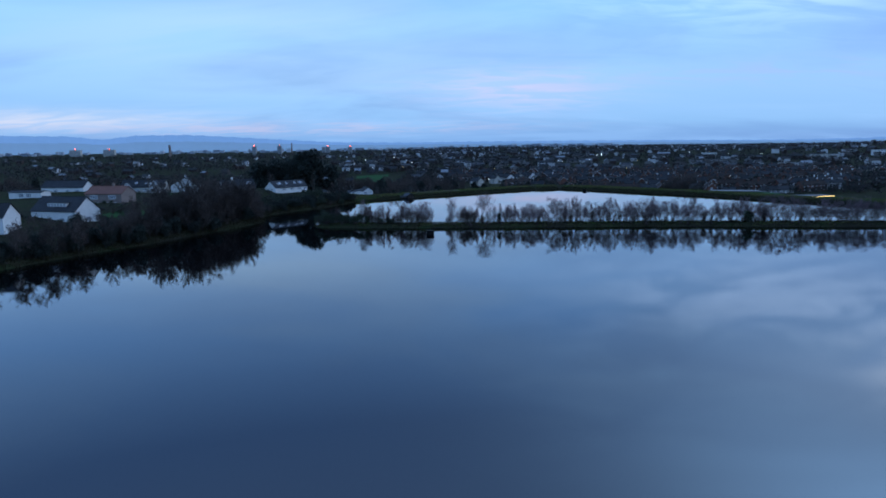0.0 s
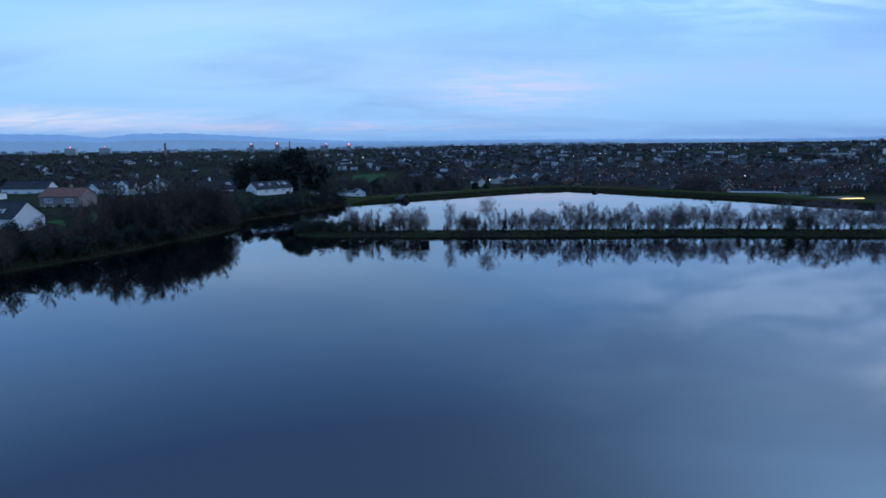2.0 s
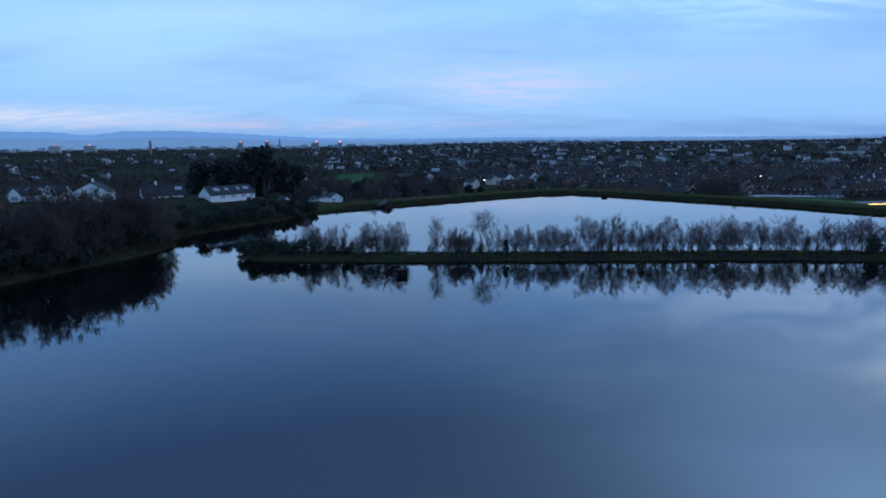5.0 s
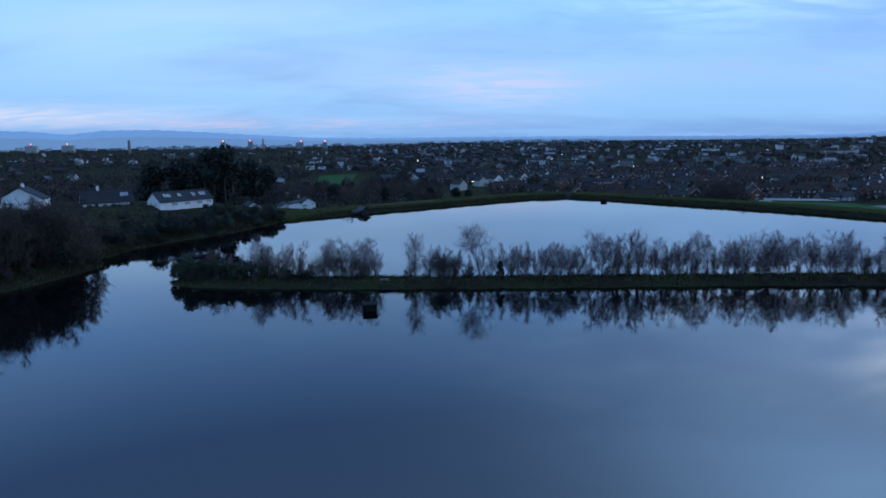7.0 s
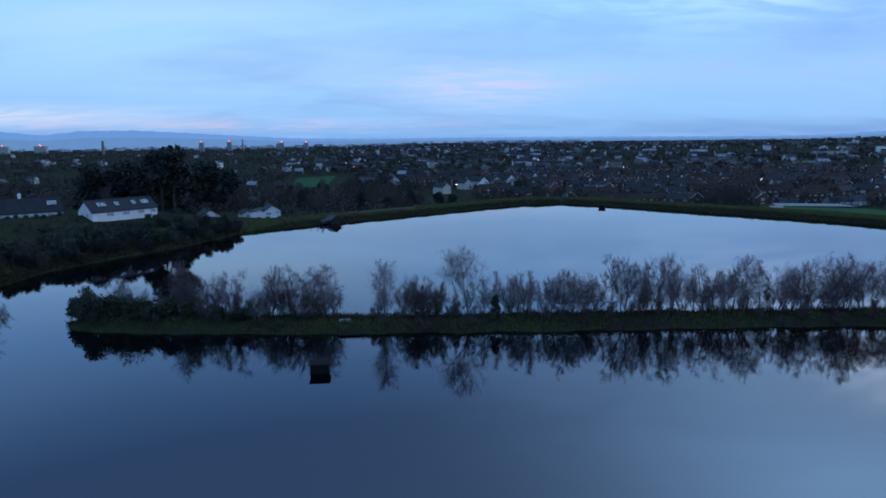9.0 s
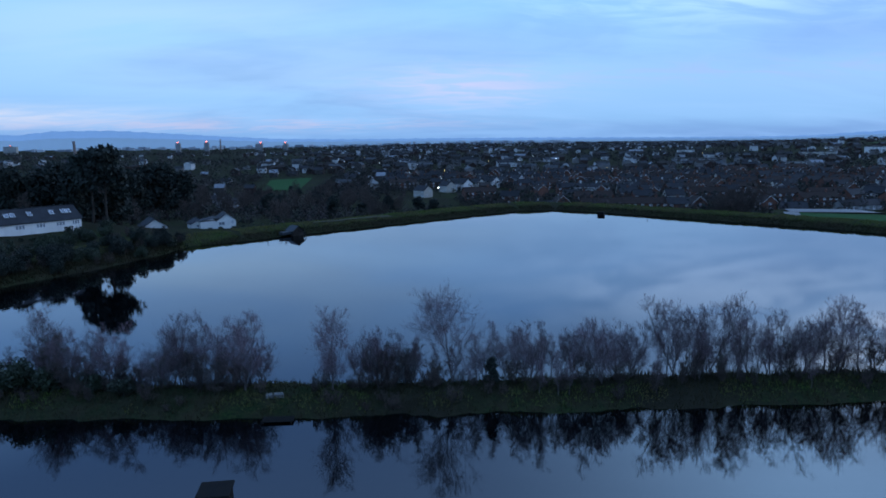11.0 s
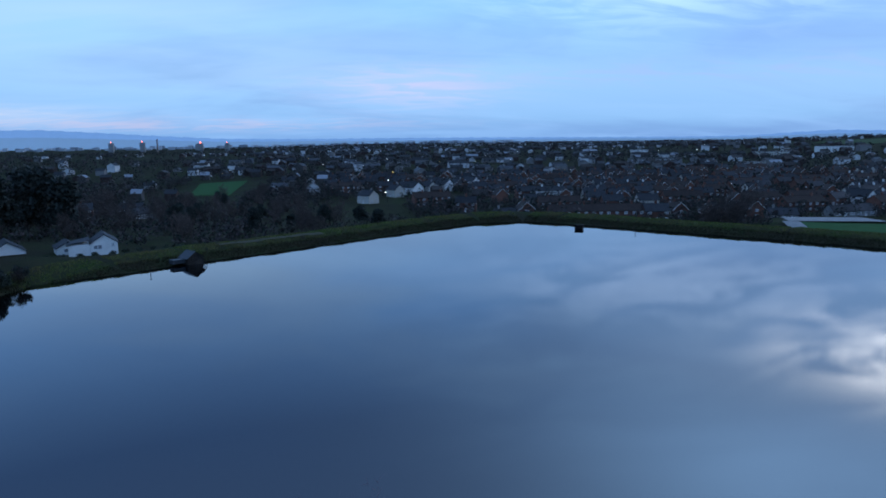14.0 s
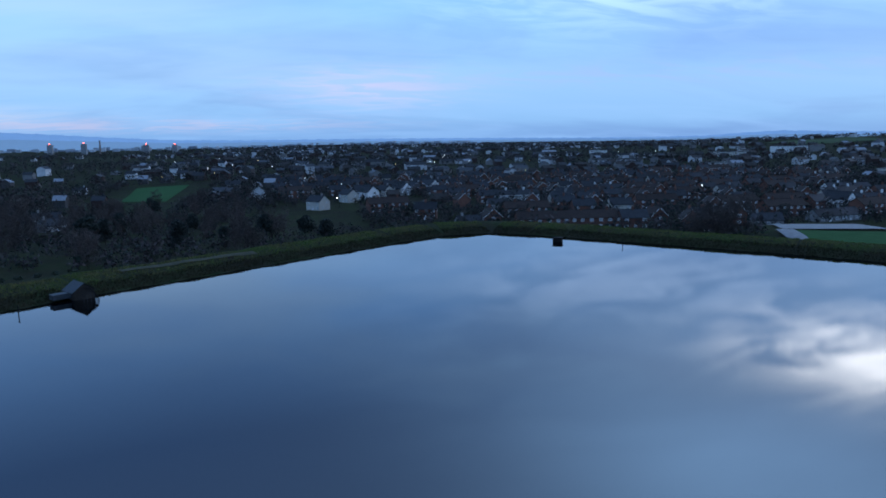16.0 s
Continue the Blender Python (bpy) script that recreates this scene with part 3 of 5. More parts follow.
for x, s_ in [(6.6, 1.25), (7.6, 1.4), (8.4, 1.3), (9.4, 1.4), (10.4, 1.2), (13.2, 0.95), (14.0, 0.9), (-13.0, 0.9), (-8.5, 0.9), (-20.5, 0.9), (-18, 1.25), (-15, 1.3), (-11, 1.35), (-9.4, 1.2), (-29, 1.2), (-26, 1.2), (-23, 1.1), (23, 1.0), (31, 1.0), (35, 0.95), (44, 1.1), (56, 1.2), (62, 1.1), (66, 1.2), (-28, 1.0), (-31, 1.0), (-46, 0.8), (-42, 0.9), (-38, 0.85), (1.0, 0.7), (47.5, 0.8), (75, 1.0), (97, 1.0), (118, 1.2), (131, 1.0)]:
    plant("scrub", "hawthorn_bush", SCRUB[int(rng.integers(3))], "dense rounded leafless thorn bush on the causeway", "bush", "thorn bushes on the causeway", x, spit_mid(x)[0] + rng.uniform(-0.5, 1.5), s_)
for x, s_ in [(-42.5, 0.5), (-31, 0.55)]:
    plant("wood", "bare_tree", WOOD[int(rng.integers(5))], "dense leafless tree at the causeway's end", "tree", ROW, x, spit_mid(x)[0] + rng.uniform(-1, 1.5), s_)
# slender saplings between the larger trees
x = -36.0
while x < 200:
    if not (-5.6 < x < 0.5 or 38.8 < x < 40.6):
        birch(x, rng.uniform(3.8, 6.6), int(rng.choice([1, 3, 5, 6])))
    x += rng.uniform(1.3, 2.6)
x = -50.0
while x < 190:
    if not (-5.2 < x < -1.0):
        plant("scrub", "scrub_bush", SCRUB[int(rng.integers(3))], "low leafless scrub among rough grass on the causeway", "bush",
              "scrub on the causeway", x, spit_mid(x)[0] + rng.uniform(-3.9, 2.6), rng.uniform(0.3, 0.72))
    x += rng.uniform(0.9, 1.9)
plant("conifer", "small_conifer", PINE[1], "small dark conifer sapling on the causeway", "tree", "", 20.1, spit_mid(20)[0] - 0.6, 0.15, sz=0.19)

# the wooded headland and bank on the west shore
HEAD = "trees on the headland"
placed = []
tries = 0
while len(placed) < 150 and tries < 4000:
    tries += 1
    x, y = rng.uniform(-150, -74), rng.uniform(120, 300)
    d = -float(inside_by(LAKE, np.array([x]), np.array([y]))[0])
    if not (0.3 < d < (26 if y > 205 else 9) and (y < 282)):
        continue
    if any(abs(x - a) + abs(y - b) < 3.0 for a, b in placed):
        continue
    placed.append((x, y))
    k = rng.uniform()
    front = d < 5
    if k < (0.42 if front else 0.3):
        plant("holly", "evergreen_shrub", HOLLY[int(rng.integers(2))], "dense dark evergreen shrub on the lake shore", "bush", HEAD, x, y, rng.uniform(0.75, 1.3))
    elif k < 0.72:
        plant("scrub", "scrub_bush", SCRUB[int(rng.integers(3))], "tangled leafless scrub on the lake shore", "bush", HEAD, x, y, rng.uniform(1.0, 1.9))
    elif y > 200:
        plant("wood", "bare_tree", WOOD[int(rng.integers(5))], "leafless brown tree on the wooded headland", "tree", HEAD, x, y, rng.uniform(0.6, 0.92))
    else:
        plant("scrub", "scrub_bush", SCRUB[int(rng.integers(3))], "tangled leafless scrub on the lake shore", "bush", HEAD, x, y, rng.uniform(0.8, 1.6))
for x, y, s in [(-94, 226, 1.3), (-90, 238, 1.5), (-87, 246, 1.35), (-85, 257, 1.3), (-84, 268, 1.2), (-96, 240, 1.5), (-101, 228, 1.5), (-94, 248, 1.4), (-96, 256, 1.35), (-99, 236, 1.55), (-91, 255, 1.25), (-105, 233, 1.4), (-88, 263, 1.3)]:
    plant("wood", "bare_tree", WOOD[int(rng.integers(5))], "tall leafless tree at the tip of the headland", "tree", HEAD, x, y, s)
k = 0
while k < 40:
    y = rng.uniform(218, 274)
    xs = float(np.interp(y, [p[1] for p in LAKE_LEFT], [p[0] for p in LAKE_LEFT]))
    x = xs - rng.uniform(0.8, 15 if y > 205 else 6)
    plant("wood", "bare_tree", WOOD[int(rng.integers(5))], "leafless brown tree crowding the lake shore", "tree", HEAD, x, y, rng.uniform(0.95, 1.3))
    k += 1
for x, y, s in [(-112, 172, 0.9), (-116, 165, 0.85), (-119, 150, 0.8), (-109, 181, 0.95), (-106, 190, 0.85), (-103, 197, 0.8), (-110, 186, 0.85), (-100, 203, 0.85), (-105, 200, 0.75), (-98, 209, 0.85), (-113, 180, 0.8), (-114, 176, 1.0), (-118, 168, 0.95), (-121, 160, 0.9), (-123, 145, 0.8)]:
    plant("wood", "bare_tree", WOOD[int(rng.integers(5))], "small leafless tree leaning over the water", "tree", HEAD, x, y, s)
# the bank of the channel: brush and brambles
for _ in range(110):
    y = rng.uniform(280, 366)
    xs = float(np.interp(y, [p[1] for p in LAKE_LEFT[9:]], [p[0] for p in LAKE_LEFT[9:]]))
    x = xs - rng.uniform(0.5, 26) ** 1.0
    k = rng.uniform()
    if k < 0.35 or xs - x > 16:
        plant("bush", "evergreen_bush", BUSH[int(rng.integers(3))], "dark evergreen bush on the lake bank", "bush", "bushes on the bank", x, y, rng.uniform(0.6, 1.1))
    else:
        plant("scrub", "scrub_bush", SCRUB[int(rng.integers(3))], "low brown scrub on the lake bank", "bush", "bushes on the bank", x, y, rng.uniform(0.5, 1.0))
for _ in range(30):
    y = rng.uniform(284, 346)
    xs = float(np.interp(y, [p[1] for p in LAKE_LEFT[9:]], [p[0] for p in LAKE_LEFT[9:]]))
    plant("holly", "evergreen_shrub", HOLLY[int(rng.integers(2))], "dense dark evergreen shrub on the lake bank", "bush", "bushes on the bank", xs - rng.uniform(1, 11), y, rng.uniform(0.6, 0.95))
for x, y, s in [(-57, 349, 1.0), (-55.5, 354, 1.1), (-58, 358, 1.2), (-62, 352, 1.2), (-66, 345, 1.0), (-61, 343, 0.9), (-54, 362, 0.8)]:
    plant("holly", "evergreen_shrub", HOLLY[int(rng.integers(2))], "dense dark evergreen shrub on the lake bank", "bush", "bushes on the bank", x, y, s * 0.75)
# tall pines beside the bungalows
for k, (x, y, s) in enumerate([(-94, 386, 1.12), (-104, 388, 1.15), (-79, 374, 1.24), (-98, 398, 1.25), (-112, 384, 1.1), (-85.5, 379, 1.26), (-118, 396, 1.1), (-88, 402, 1.1), (-107, 404, 1.25), (-95, 470, 1.3), (-105, 480, 1.3), (-113, 466, 1.2), (-84, 462, 1.1), (-101, 452, 1.1)]):
    plant("pine", "pine_tree", PINE[(1, 1, 2, 1, 1, 2, 1, 1, 1)[k % 9]], "tall dark pine with a bare trunk behind the lake bank", "tree", "pines by the bungalows", x, y, s)
# woods behind the embankment and round the western houses
spots = []
tries = 0
while len(spots) < 330 and tries < 9000:
    tries += 1
    if rng.uniform() < 0.55:
        x, y = rng.uniform(-150, 45), rng.uniform(405, 700)
        if x > -5 and y > 480 + (45 - x):
            continue
    else:
        x, y = rng.uniform(-340, -95), rng.uniform(330, 640)
    d = -float(inside_by(LAKE, np.array([x]), np.array([y]))[0])
    if d < 36 or abs(x + 60) < 22 and abs(y - 404) < 14 or abs(x + 96) < 40 and 660 < y < 890 or any((x - a) ** 2 + (y - b) ** 2 < 16 for a, b in spots):
        continue
    if x < -70 and y < 366:
        continue
    spots.append((x, y))
    k = rng.uniform()
    if k < 0.09:
        plant("pine", "conifer_tree", PINE[int(rng.integers(3))], "dark conifer among leafless woodland trees", "tree", "woodland trees", x, y, rng.uniform(0.38, 0.58))
    else:
        plant("wood", "woodland_tree", WOOD[int(rng.integers(5))], "leafless brown tree in the wood below the embankment", "tree", "woodland trees", x, y, rng.uniform(0.6, 1.05))

# rough growth on the slope below the western houses
for _ in range(95):
    y = rng.uniform(130, 345)
    xs = float(np.interp(y, [p[1] for p in LAKE_LEFT[1:]], [p[0] for p in LAKE_LEFT[1:]]))
    x = xs - rng.uniform(6, 46)
    if any((x - a) ** 2 + (y - b) ** 2 < 196 for a, b in [(-87, 349), (-112, 348), (-139, 338), (-158, 334), (-151, 283), (-131, 223), (-146, 197), (-96, 341)]):
        continue
    if rng.uniform() < 0.5:
        plant("bush", "evergreen_bush", BUSH[int(rng.integers(3))], "dark evergreen bush on the garden slope", "bush", "bushes on the garden slope", x, y, rng.uniform(0.45, 0.85))
    else:
        plant("scrub", "scrub_bush", SCRUB[int(rng.integers(3))], "leafless scrub on the garden slope", "bush", "bushes on the garden slope", x, y, rng.uniform(0.5, 0.95))


def tufts(name, label, x, y, h, width, mat):
    """Rough grass and stalks, too many to count."""
    z = height(x, y)
    ok = z > 0.02
    x, y, z, h = x[ok], y[ok], z[ok], h[ok]
    d = rng.normal(size=(x.size, 3)) * 0.35 + [0, 0, 1]
    v, f = spikes(np.stack([x, y, z - 0.05], 1), d, h, width, True)
    tagged(new(name, array_mesh(name, v, f, mat)), label, "grass", kind="stuff")


M["straw"] = material("bank_grass", (0.080, 0.130, 0.030), 0.95, (0.145, 0.120, 0.050), 0.12, 0.5, spec=0.05)
M["stalk"] = material("dark_stalks", (0.052, 0.042, 0.024), 0.95, (0.024, 0.026, 0.012), 0.3, 0.5, spec=0.1)
tx_ = rng.uniform(-54, 200, 26000)
ty_ = np.array([spit_mid(v)[0] for v in np.linspace(-54, 200, 255)])
ty_ = np.interp(tx_, np.linspace(-54, 200, 255), ty_) + rng.uniform(-6, 6, tx_.size)
tufts("rough_grass", "rough dead grass and stalks along the causeway", tx_, ty_, rng.uniform(0.25, 0.95, tx_.size), 0.06, M["stalk"])
gx_ = rng.uniform(-50, 150, 24000)
gy_ = np.interp(gx_, np.linspace(-54, 200, 255), np.array([spit_mid(v)[0] for v in np.linspace(-54, 200, 255)])) + rng.uniform(-4.2, 3.0, gx_.size)
ok_ = np.sin(gx_ * 0.55) + np.sin(gx_ * 0.21 + 2) + np.cos(gy_ * 0.9) > 0.15
tufts("meadow_grass", "pale dead grass in patches on the causeway", gx_[ok_], gy_[ok_], rng.uniform(0.15, 0.5, int(ok_.sum())), 0.05, M["straw"])
M["dry"] = material("dry_grass", (0.17, 0.135, 0.085), 0.95, (0.10, 0.08, 0.05), 0.4, 0.5, spec=0.05)
dx_, dy_ = rng.uniform(-94, -79, 5000), rng.uniform(284, 310, 5000)
ok_ = np.sin(dx_ * 0.7) + np.sin(dy_ * 0.45 + dx_ * 0.3) > 0.5
tufts("dry_grass", "pale dry grass in patches on the lake bank", dx_[ok_], dy_[ok_], rng.uniform(0.3, 0.8, int(ok_.sum())), 0.1, M["dry"])
# grass along the far embankment and the channel bank
seg = np.array([(-83, 278), (-73, 311), (-55, 346)] + LAKE_FAR)
sl = np.cumsum(np.r_[0, np.hypot(*np.diff(seg, axis=0).T)])
q = rng.uniform(0, sl[-1], 42000)
px_, py_ = np.interp(q, sl, seg[:, 0]), np.interp(q, sl, seg[:, 1])
k = np.clip(np.searchsorted(sl, q) - 1, 0, len(seg) - 2)
e = np.diff(seg, axis=0)[k]
e = e / np.linalg.norm(e, axis=1, keepdims=True)
off = rng.uniform(4.5, 14, q.size)
tufts("bank_grass", "tussocky green grass along the crest of the embankment", px_ - e[:, 1] * off, py_ + e[:, 0] * off, rng.uniform(0.15, 0.45, q.size), 0.13, M["straw"])
off = rng.uniform(0.4, 5.5, q.size)
tufts("bank_stalks", "brown dead stalks on the embankment's lower slope", px_ - e[:, 1] * off, py_ + e[:, 0] * off, rng.uniform(0.2, 0.6, q.size), 0.12, M["stalk"])

seg = np.array(LAKE_LEFT[2:])
sl = np.cumsum(np.r_[0, np.hypot(*np.diff(seg, axis=0).T)])
q = rng.uniform(0, sl[-1], 22000)
px_, py_ = np.interp(q, sl, seg[:, 0]), np.interp(q, sl, seg[:, 1])
k = np.clip(np.searchsorted(sl, q) - 1, 0, len(seg) - 2)
e = np.diff(seg, axis=0)[k]
e = e / np.linalg.norm(e, axis=1, keepdims=True)
off = rng.uniform(-0.6, 9, q.size)
tufts("shore_reeds", "dark reeds and dead stalks along the west shore", px_ - e[:, 1] * off, py_ + e[:, 0] * off, rng.uniform(0.4, 1.5, q.size), 0.1, M["stalk"])

# ---------------------------------------------------------------- buildings
WIN = {}


def window_mesh(w, h, lit=False, split=2):
    """A window frame with a recessed pane in each light, as one connected piece."""
    key = (w, h, lit, split)
    if key not in WIN:
        t, d = 0.17, 0.08
        xs = [-w / 2]
        for i in range(split):
            lo = -w / 2 + w * i / split
            xs += [lo + (t if i == 0 else t / 2), lo + w / split - (t if i == split - 1 else t / 2)]
        xs.append(w / 2)
        zs = [0, t, h - t, h]
        s, ids = Shape(), {}

        def vid(p):
            if p not in ids:
                ids[p] = len(s.v)
                s.v.append(p)
            return ids[p]

        def add(pts, mi=0):
            s.f.append(tuple(vid(p) for p in pts))
            s.mi.append(mi)

        for i in range(len(xs) - 1):
            for j in range(3):
                x0, x1, z0, z1 = xs[i], xs[i + 1], zs[j], zs[j + 1]
                q = [(x0, z0), (x1, z0), (x1, z1), (x0, z1)]
                if i % 2 == 1 and j == 1:
                    add([(x, -0.02, z) for x, z in q], 1)
                    for (ax, az), (bx, bz) in zip(q, q[1:] + q[:1]):
                        add([(ax, -d, az), (bx, -d, bz), (bx, -0.02, bz), (ax, -0.02, az)])
                else:
                    add([(x, -d, z) for x, z in q])
        q = [(xs[0], 0), (xs[-1], 0), (xs[-1], h), (xs[0], h)]
        for (ax, az), (bx, bz) in zip(q, q[1:] + q[:1]):
            add([(bx, -d, bz), (ax, -d, az), (ax, 0.03, az), (bx, 0.03, bz)])
        WIN[key] = s.mesh("window", M["frame"], M["lit_window" if lit else "glass"])
    return WIN[key]


def door_mesh():
    if "door" not in WIN:
        s = Shape()
        s.box(-0.5, -0.05, 0, 0.5, 0.02, 2.05)
        s.box(-0.38, -0.08, 1.15, 0.38, -0.05, 1.9, 1)
        s.box(-0.62, -0.07, 0, -0.5, 0.02, 2.17)
        s.box(0.5, -0.07, 0, 0.62, 0.02, 2.17)
        s.box(-0.5, -0.07, 2.05, 0.5, 0.02, 2.17)
        WIN["door"] = s.mesh("door", M["frame"], M["glass"])
    return WIN["door"]


def stick(name, me, parent, loc, rz=0.0, rx=0.0, label=""):
    ob = new(name, me)
    ob.parent = parent
    ob.location, ob.rotation_euler = loc, (rx, 0, rz)
    return tagged(ob, label)


def gable_house(name, label, group, L, D, eave, ridge, wall, roof, front=(), gable=(), back=(), chimneys=(0.3,), skylights=(),
                barge=False, category="house", door=None, over=0.35, gable_left=()):
    """A house with its ridge along x, its front towards -y. front: (x, z, w, h) of each window; skylights: x places."""
    ob = empty(name, label, category, group)
    s = Shape()
    x, y, e, r = L / 2, D / 2, eave, ridge
    b = -1.6
    s.face([(-x, -y, b), (x, -y, b), (x, -y, e), (-x, -y, e)])
    s.face([(x, y, b), (-x, y, b), (-x, y, e), (x, y, e)])
    s.face([(x, -y, b), (x, y, b), (x, y, e), (x, 0, r - 0.08), (x, -y, e)])
    s.face([(-x, y, b), (-x, -y, b), (-x, -y, e), (-x, 0, r - 0.08), (-x, y, e)])
    part("wall", s, M[wall], ob)
    s = Shape()
    ox, k = over, (r - e) / y
    for sg in (-1, 1):
        yo = sg * (y + over)
        zo = e - k * over
        top = [(-x - ox, 0, r), (x + ox, 0, r), (x + ox, yo, zo), (-x - ox, yo, zo)]
        low = [(p[0], p[1], p[2] + 0.18) for p in top]
        if sg > 0:
            top, low = top[::-1], low[::-1]
        s.face(low[::-1])
        s.face(top)
        for i in range(4):
            j = (i + 1) % 4
            s.face([top[j], top[i], low[i], low[j]])
    s.box(-x - ox, -0.12, r + 0.12, x + ox, 0.12, r + 0.27)
    part("roof", s, M[roof], ob)
    for c in chimneys:
        s = Shape()
        cx = -x + c * L
        s.box(cx - 0.45, -0.4, r - 0.5, cx + 0.45, 0.4, r + 1.1)
        s.box(cx - 0.52, -0.47, r + 1.1, cx + 0.52, 0.47, r + 1.25)
        for q in (-0.22, 0.22):
            s.tube([(cx + q, 0, r + 1.25), (cx + q, 0, r + 1.65)], [0.12, 0.1], 6)
        part("chimney", s, M[wall if wall in ("white", "brick", "stone") else "grey_wall"], ob)
    for wx, wz, ww, wh in front:
        stick("window", window_mesh(ww, wh, False, 3 if ww > 1.9 else 2), ob, (wx, -y, wz))
    for wx, wz, ww, wh in back:
        stick("window", window_mesh(ww, wh), ob, (wx, y, wz), math.pi)
    for wy, wz, ww, wh in gable:
        stick("window", window_mesh(ww, wh), ob, (x, wy, wz), math.pi / 2)
    for wy, wz, ww, wh in gable_left:
        stick("window", window_mesh(ww, wh), ob, (-x, wy, wz), -math.pi / 2)
    if door is not None:
        stick("door", door_mesh(), ob, (door, -y, 0))
    if barge:
        for sg in (-1, 1):
            s = Shape()
            for sy in (-1, 1):
                s.tube([(sg * (x + ox + 0.05), 0, r + 0.1), (sg * (x + ox + 0.05), sy * (y + over), e - k * over + 0.1)], [0.1, 0.1], 4)
            part("bargeboard", s, M["frame"], ob, "white painted bargeboard")
    slope = math.atan2(r - e, y)
    for u in skylights:
        s = Shape()
        s.box(-0.55, -0.8, 0.0, 0.55, 0.8, 0.10)
        s.box(-0.45, -0.7, 0.10, 0.45, 0.7, 0.12, 1)
        sk = part("skylight", s, (M["frame"], M["glass"]), ob, "roof window reflecting the sky")
        sk.location, sk.rotation_euler = (u, -y * 0.45, e + (r - e) * 0.55 + 0.2), (slope, 0, 0)
    return ob


def put(ob, x, y, turn, sink=0.0, z=None):
    ob.location = (x, y, ground_at(x, y) - sink if z is None else z)
    ob.rotation_euler = (0, 0, radians(turn))
    return ob


def dormer(ob, x, y, z, w, h, d, mat="white", roof="slate"):
    """A dormer with its own roof on the front slope of a house."""
    s = Shape()
    s.box(x - w / 2, y, z, x + w / 2, y + d, z + h)
    dm = part("dormer", s, M[mat], ob)
    s = Shape()
    s.box(x - w / 2 - 0.2, y - 0.25, z + h, x + w / 2 + 0.2, y + d, z + h + 0.18)
    part("dormer_roof", s, M[roof], dm)
    n = max(1, int(w // 1.4))
    for i in range(n):
        stick("dormer_window", window_mesh(round(w / n - 0.15, 2), round(h - 0.3, 2)), dm, (x - w / 2 + w * (i + 0.5) / n, y, z + 0.15))


def gable_bay(ob, x, y, w, eave, ridge, d, windows, mat="white", roof="slate"):
    """A projecting bay with its own gable on the front of a house; windows: (x, z, w, h) on its face."""
    s, l = Shape(), w / 2
    s.face([(x - l, y - d, -1.2), (x + l, y - d, -1.2), (x + l, y - d, eave), (x, y - d, ridge - 0.06), (x - l, y - d, eave)])
    s.face([(x + l, y - d, -1.2), (x + l, y, -1.2), (x + l, y, eave), (x + l, y - d, eave)])
    s.face([(x - l, y, -1.2), (x - l, y - d, -1.2), (x - l, y - d, eave), (x - l, y, eave)])
    bay = part("bay", s, M[mat], ob)
    s = Shape()
    k = (ridge - eave) / l
    for sg in (-1, 1):
        a = [(x, y - d - 0.3, ridge), (x, y + 3.2, ridge), (x + sg * (l + 0.3), y + 3.2, eave - 0.3 * k), (x + sg * (l + 0.3), y - d - 0.3, eave - 0.3 * k)]
        a = a if sg < 0 else a[::-1]
        up_ = [(p[0], p[1], p[2] + 0.16) for p in a]
        s.face(a[::-1])
        s.face(up_)
        for i in range(4):
            s.face([a[i], a[(i + 1) % 4], up_[(i + 1) % 4], up_[i]])
    part("bay_roof", s, M[roof], bay)
    s = Shape()
    for sg in (-1, 1):
        s.tube([(x, y - d - 0.36, ridge + 0.08), (x + sg * (l + 0.3), y - d - 0.36, eave - 0.3 * k + 0.08)], [0.11, 0.11], 4)
    part("bargeboard", s, M["frame"], bay, "white painted bargeboard")
    for wx, wz, ww, wh in windows:
        stick("bay_window", window_mesh(ww, wh, False, 3 if ww > 1.9 else 2), bay, (x + wx, y - d, wz))


WEST = "bungalows on the west shore"
# the long white bungalow with four roof windows
h1 = gable_house("bungalow", "long white bungalow with a dark slate roof and roof windows", WEST, 21, 9.5, 2.5, 5.8, "white", "slate",
                 front=[(-5, 0.8, 2.4, 1.3), (0, 0.8, 2.4, 1.3), (5, 0.8, 2.4, 1.3), (9, 0.8, 2.0, 1.3)], gable_left=[(-1.5, 0.9, 1.4, 1.2), (1.5, 0.9, 1.4, 1.2)],
                 chimneys=(), skylights=(-7, -5.6, -1.5, 4, 7, 8.3))
put(h1, -89, 351.5, 50, z=7.0)
# white house with a tall chimney and grey roof
h2 = gable_house("bungalow", "white house with a grey slate roof and tall white chimney", WEST, 17, 10, 2.9, 7.2, "white", "slate",
                 front=[(-5, 0.7, 2.2, 1.4), (0.5, 0.7, 2.4, 1.4), (5.5, 0.7, 2.4, 1.4)], gable_left=[(0, 0.9, 1.8, 1.2), (0, 3.6, 1.4, 1.2)],
                 chimneys=(0.35,), skylights=(5.2, 6.6), door=3.2)
put(h2, -115.5, 349, 34, z=6.5)
h3 = gable_house("bungalow", "white double-gabled house with a grey slate roof", WEST, 9, 14, 3.0, 7.0, "white", "slate",
                 gable=[(-3, 0.8, 2.0, 1.3), (2, 0.8, 2.0, 1.3)], gable_left=[(-3, 0.8, 2.0, 1.3)], chimneys=(0.5,))
put(h3, -139.5, 339, -75, z=8.6)
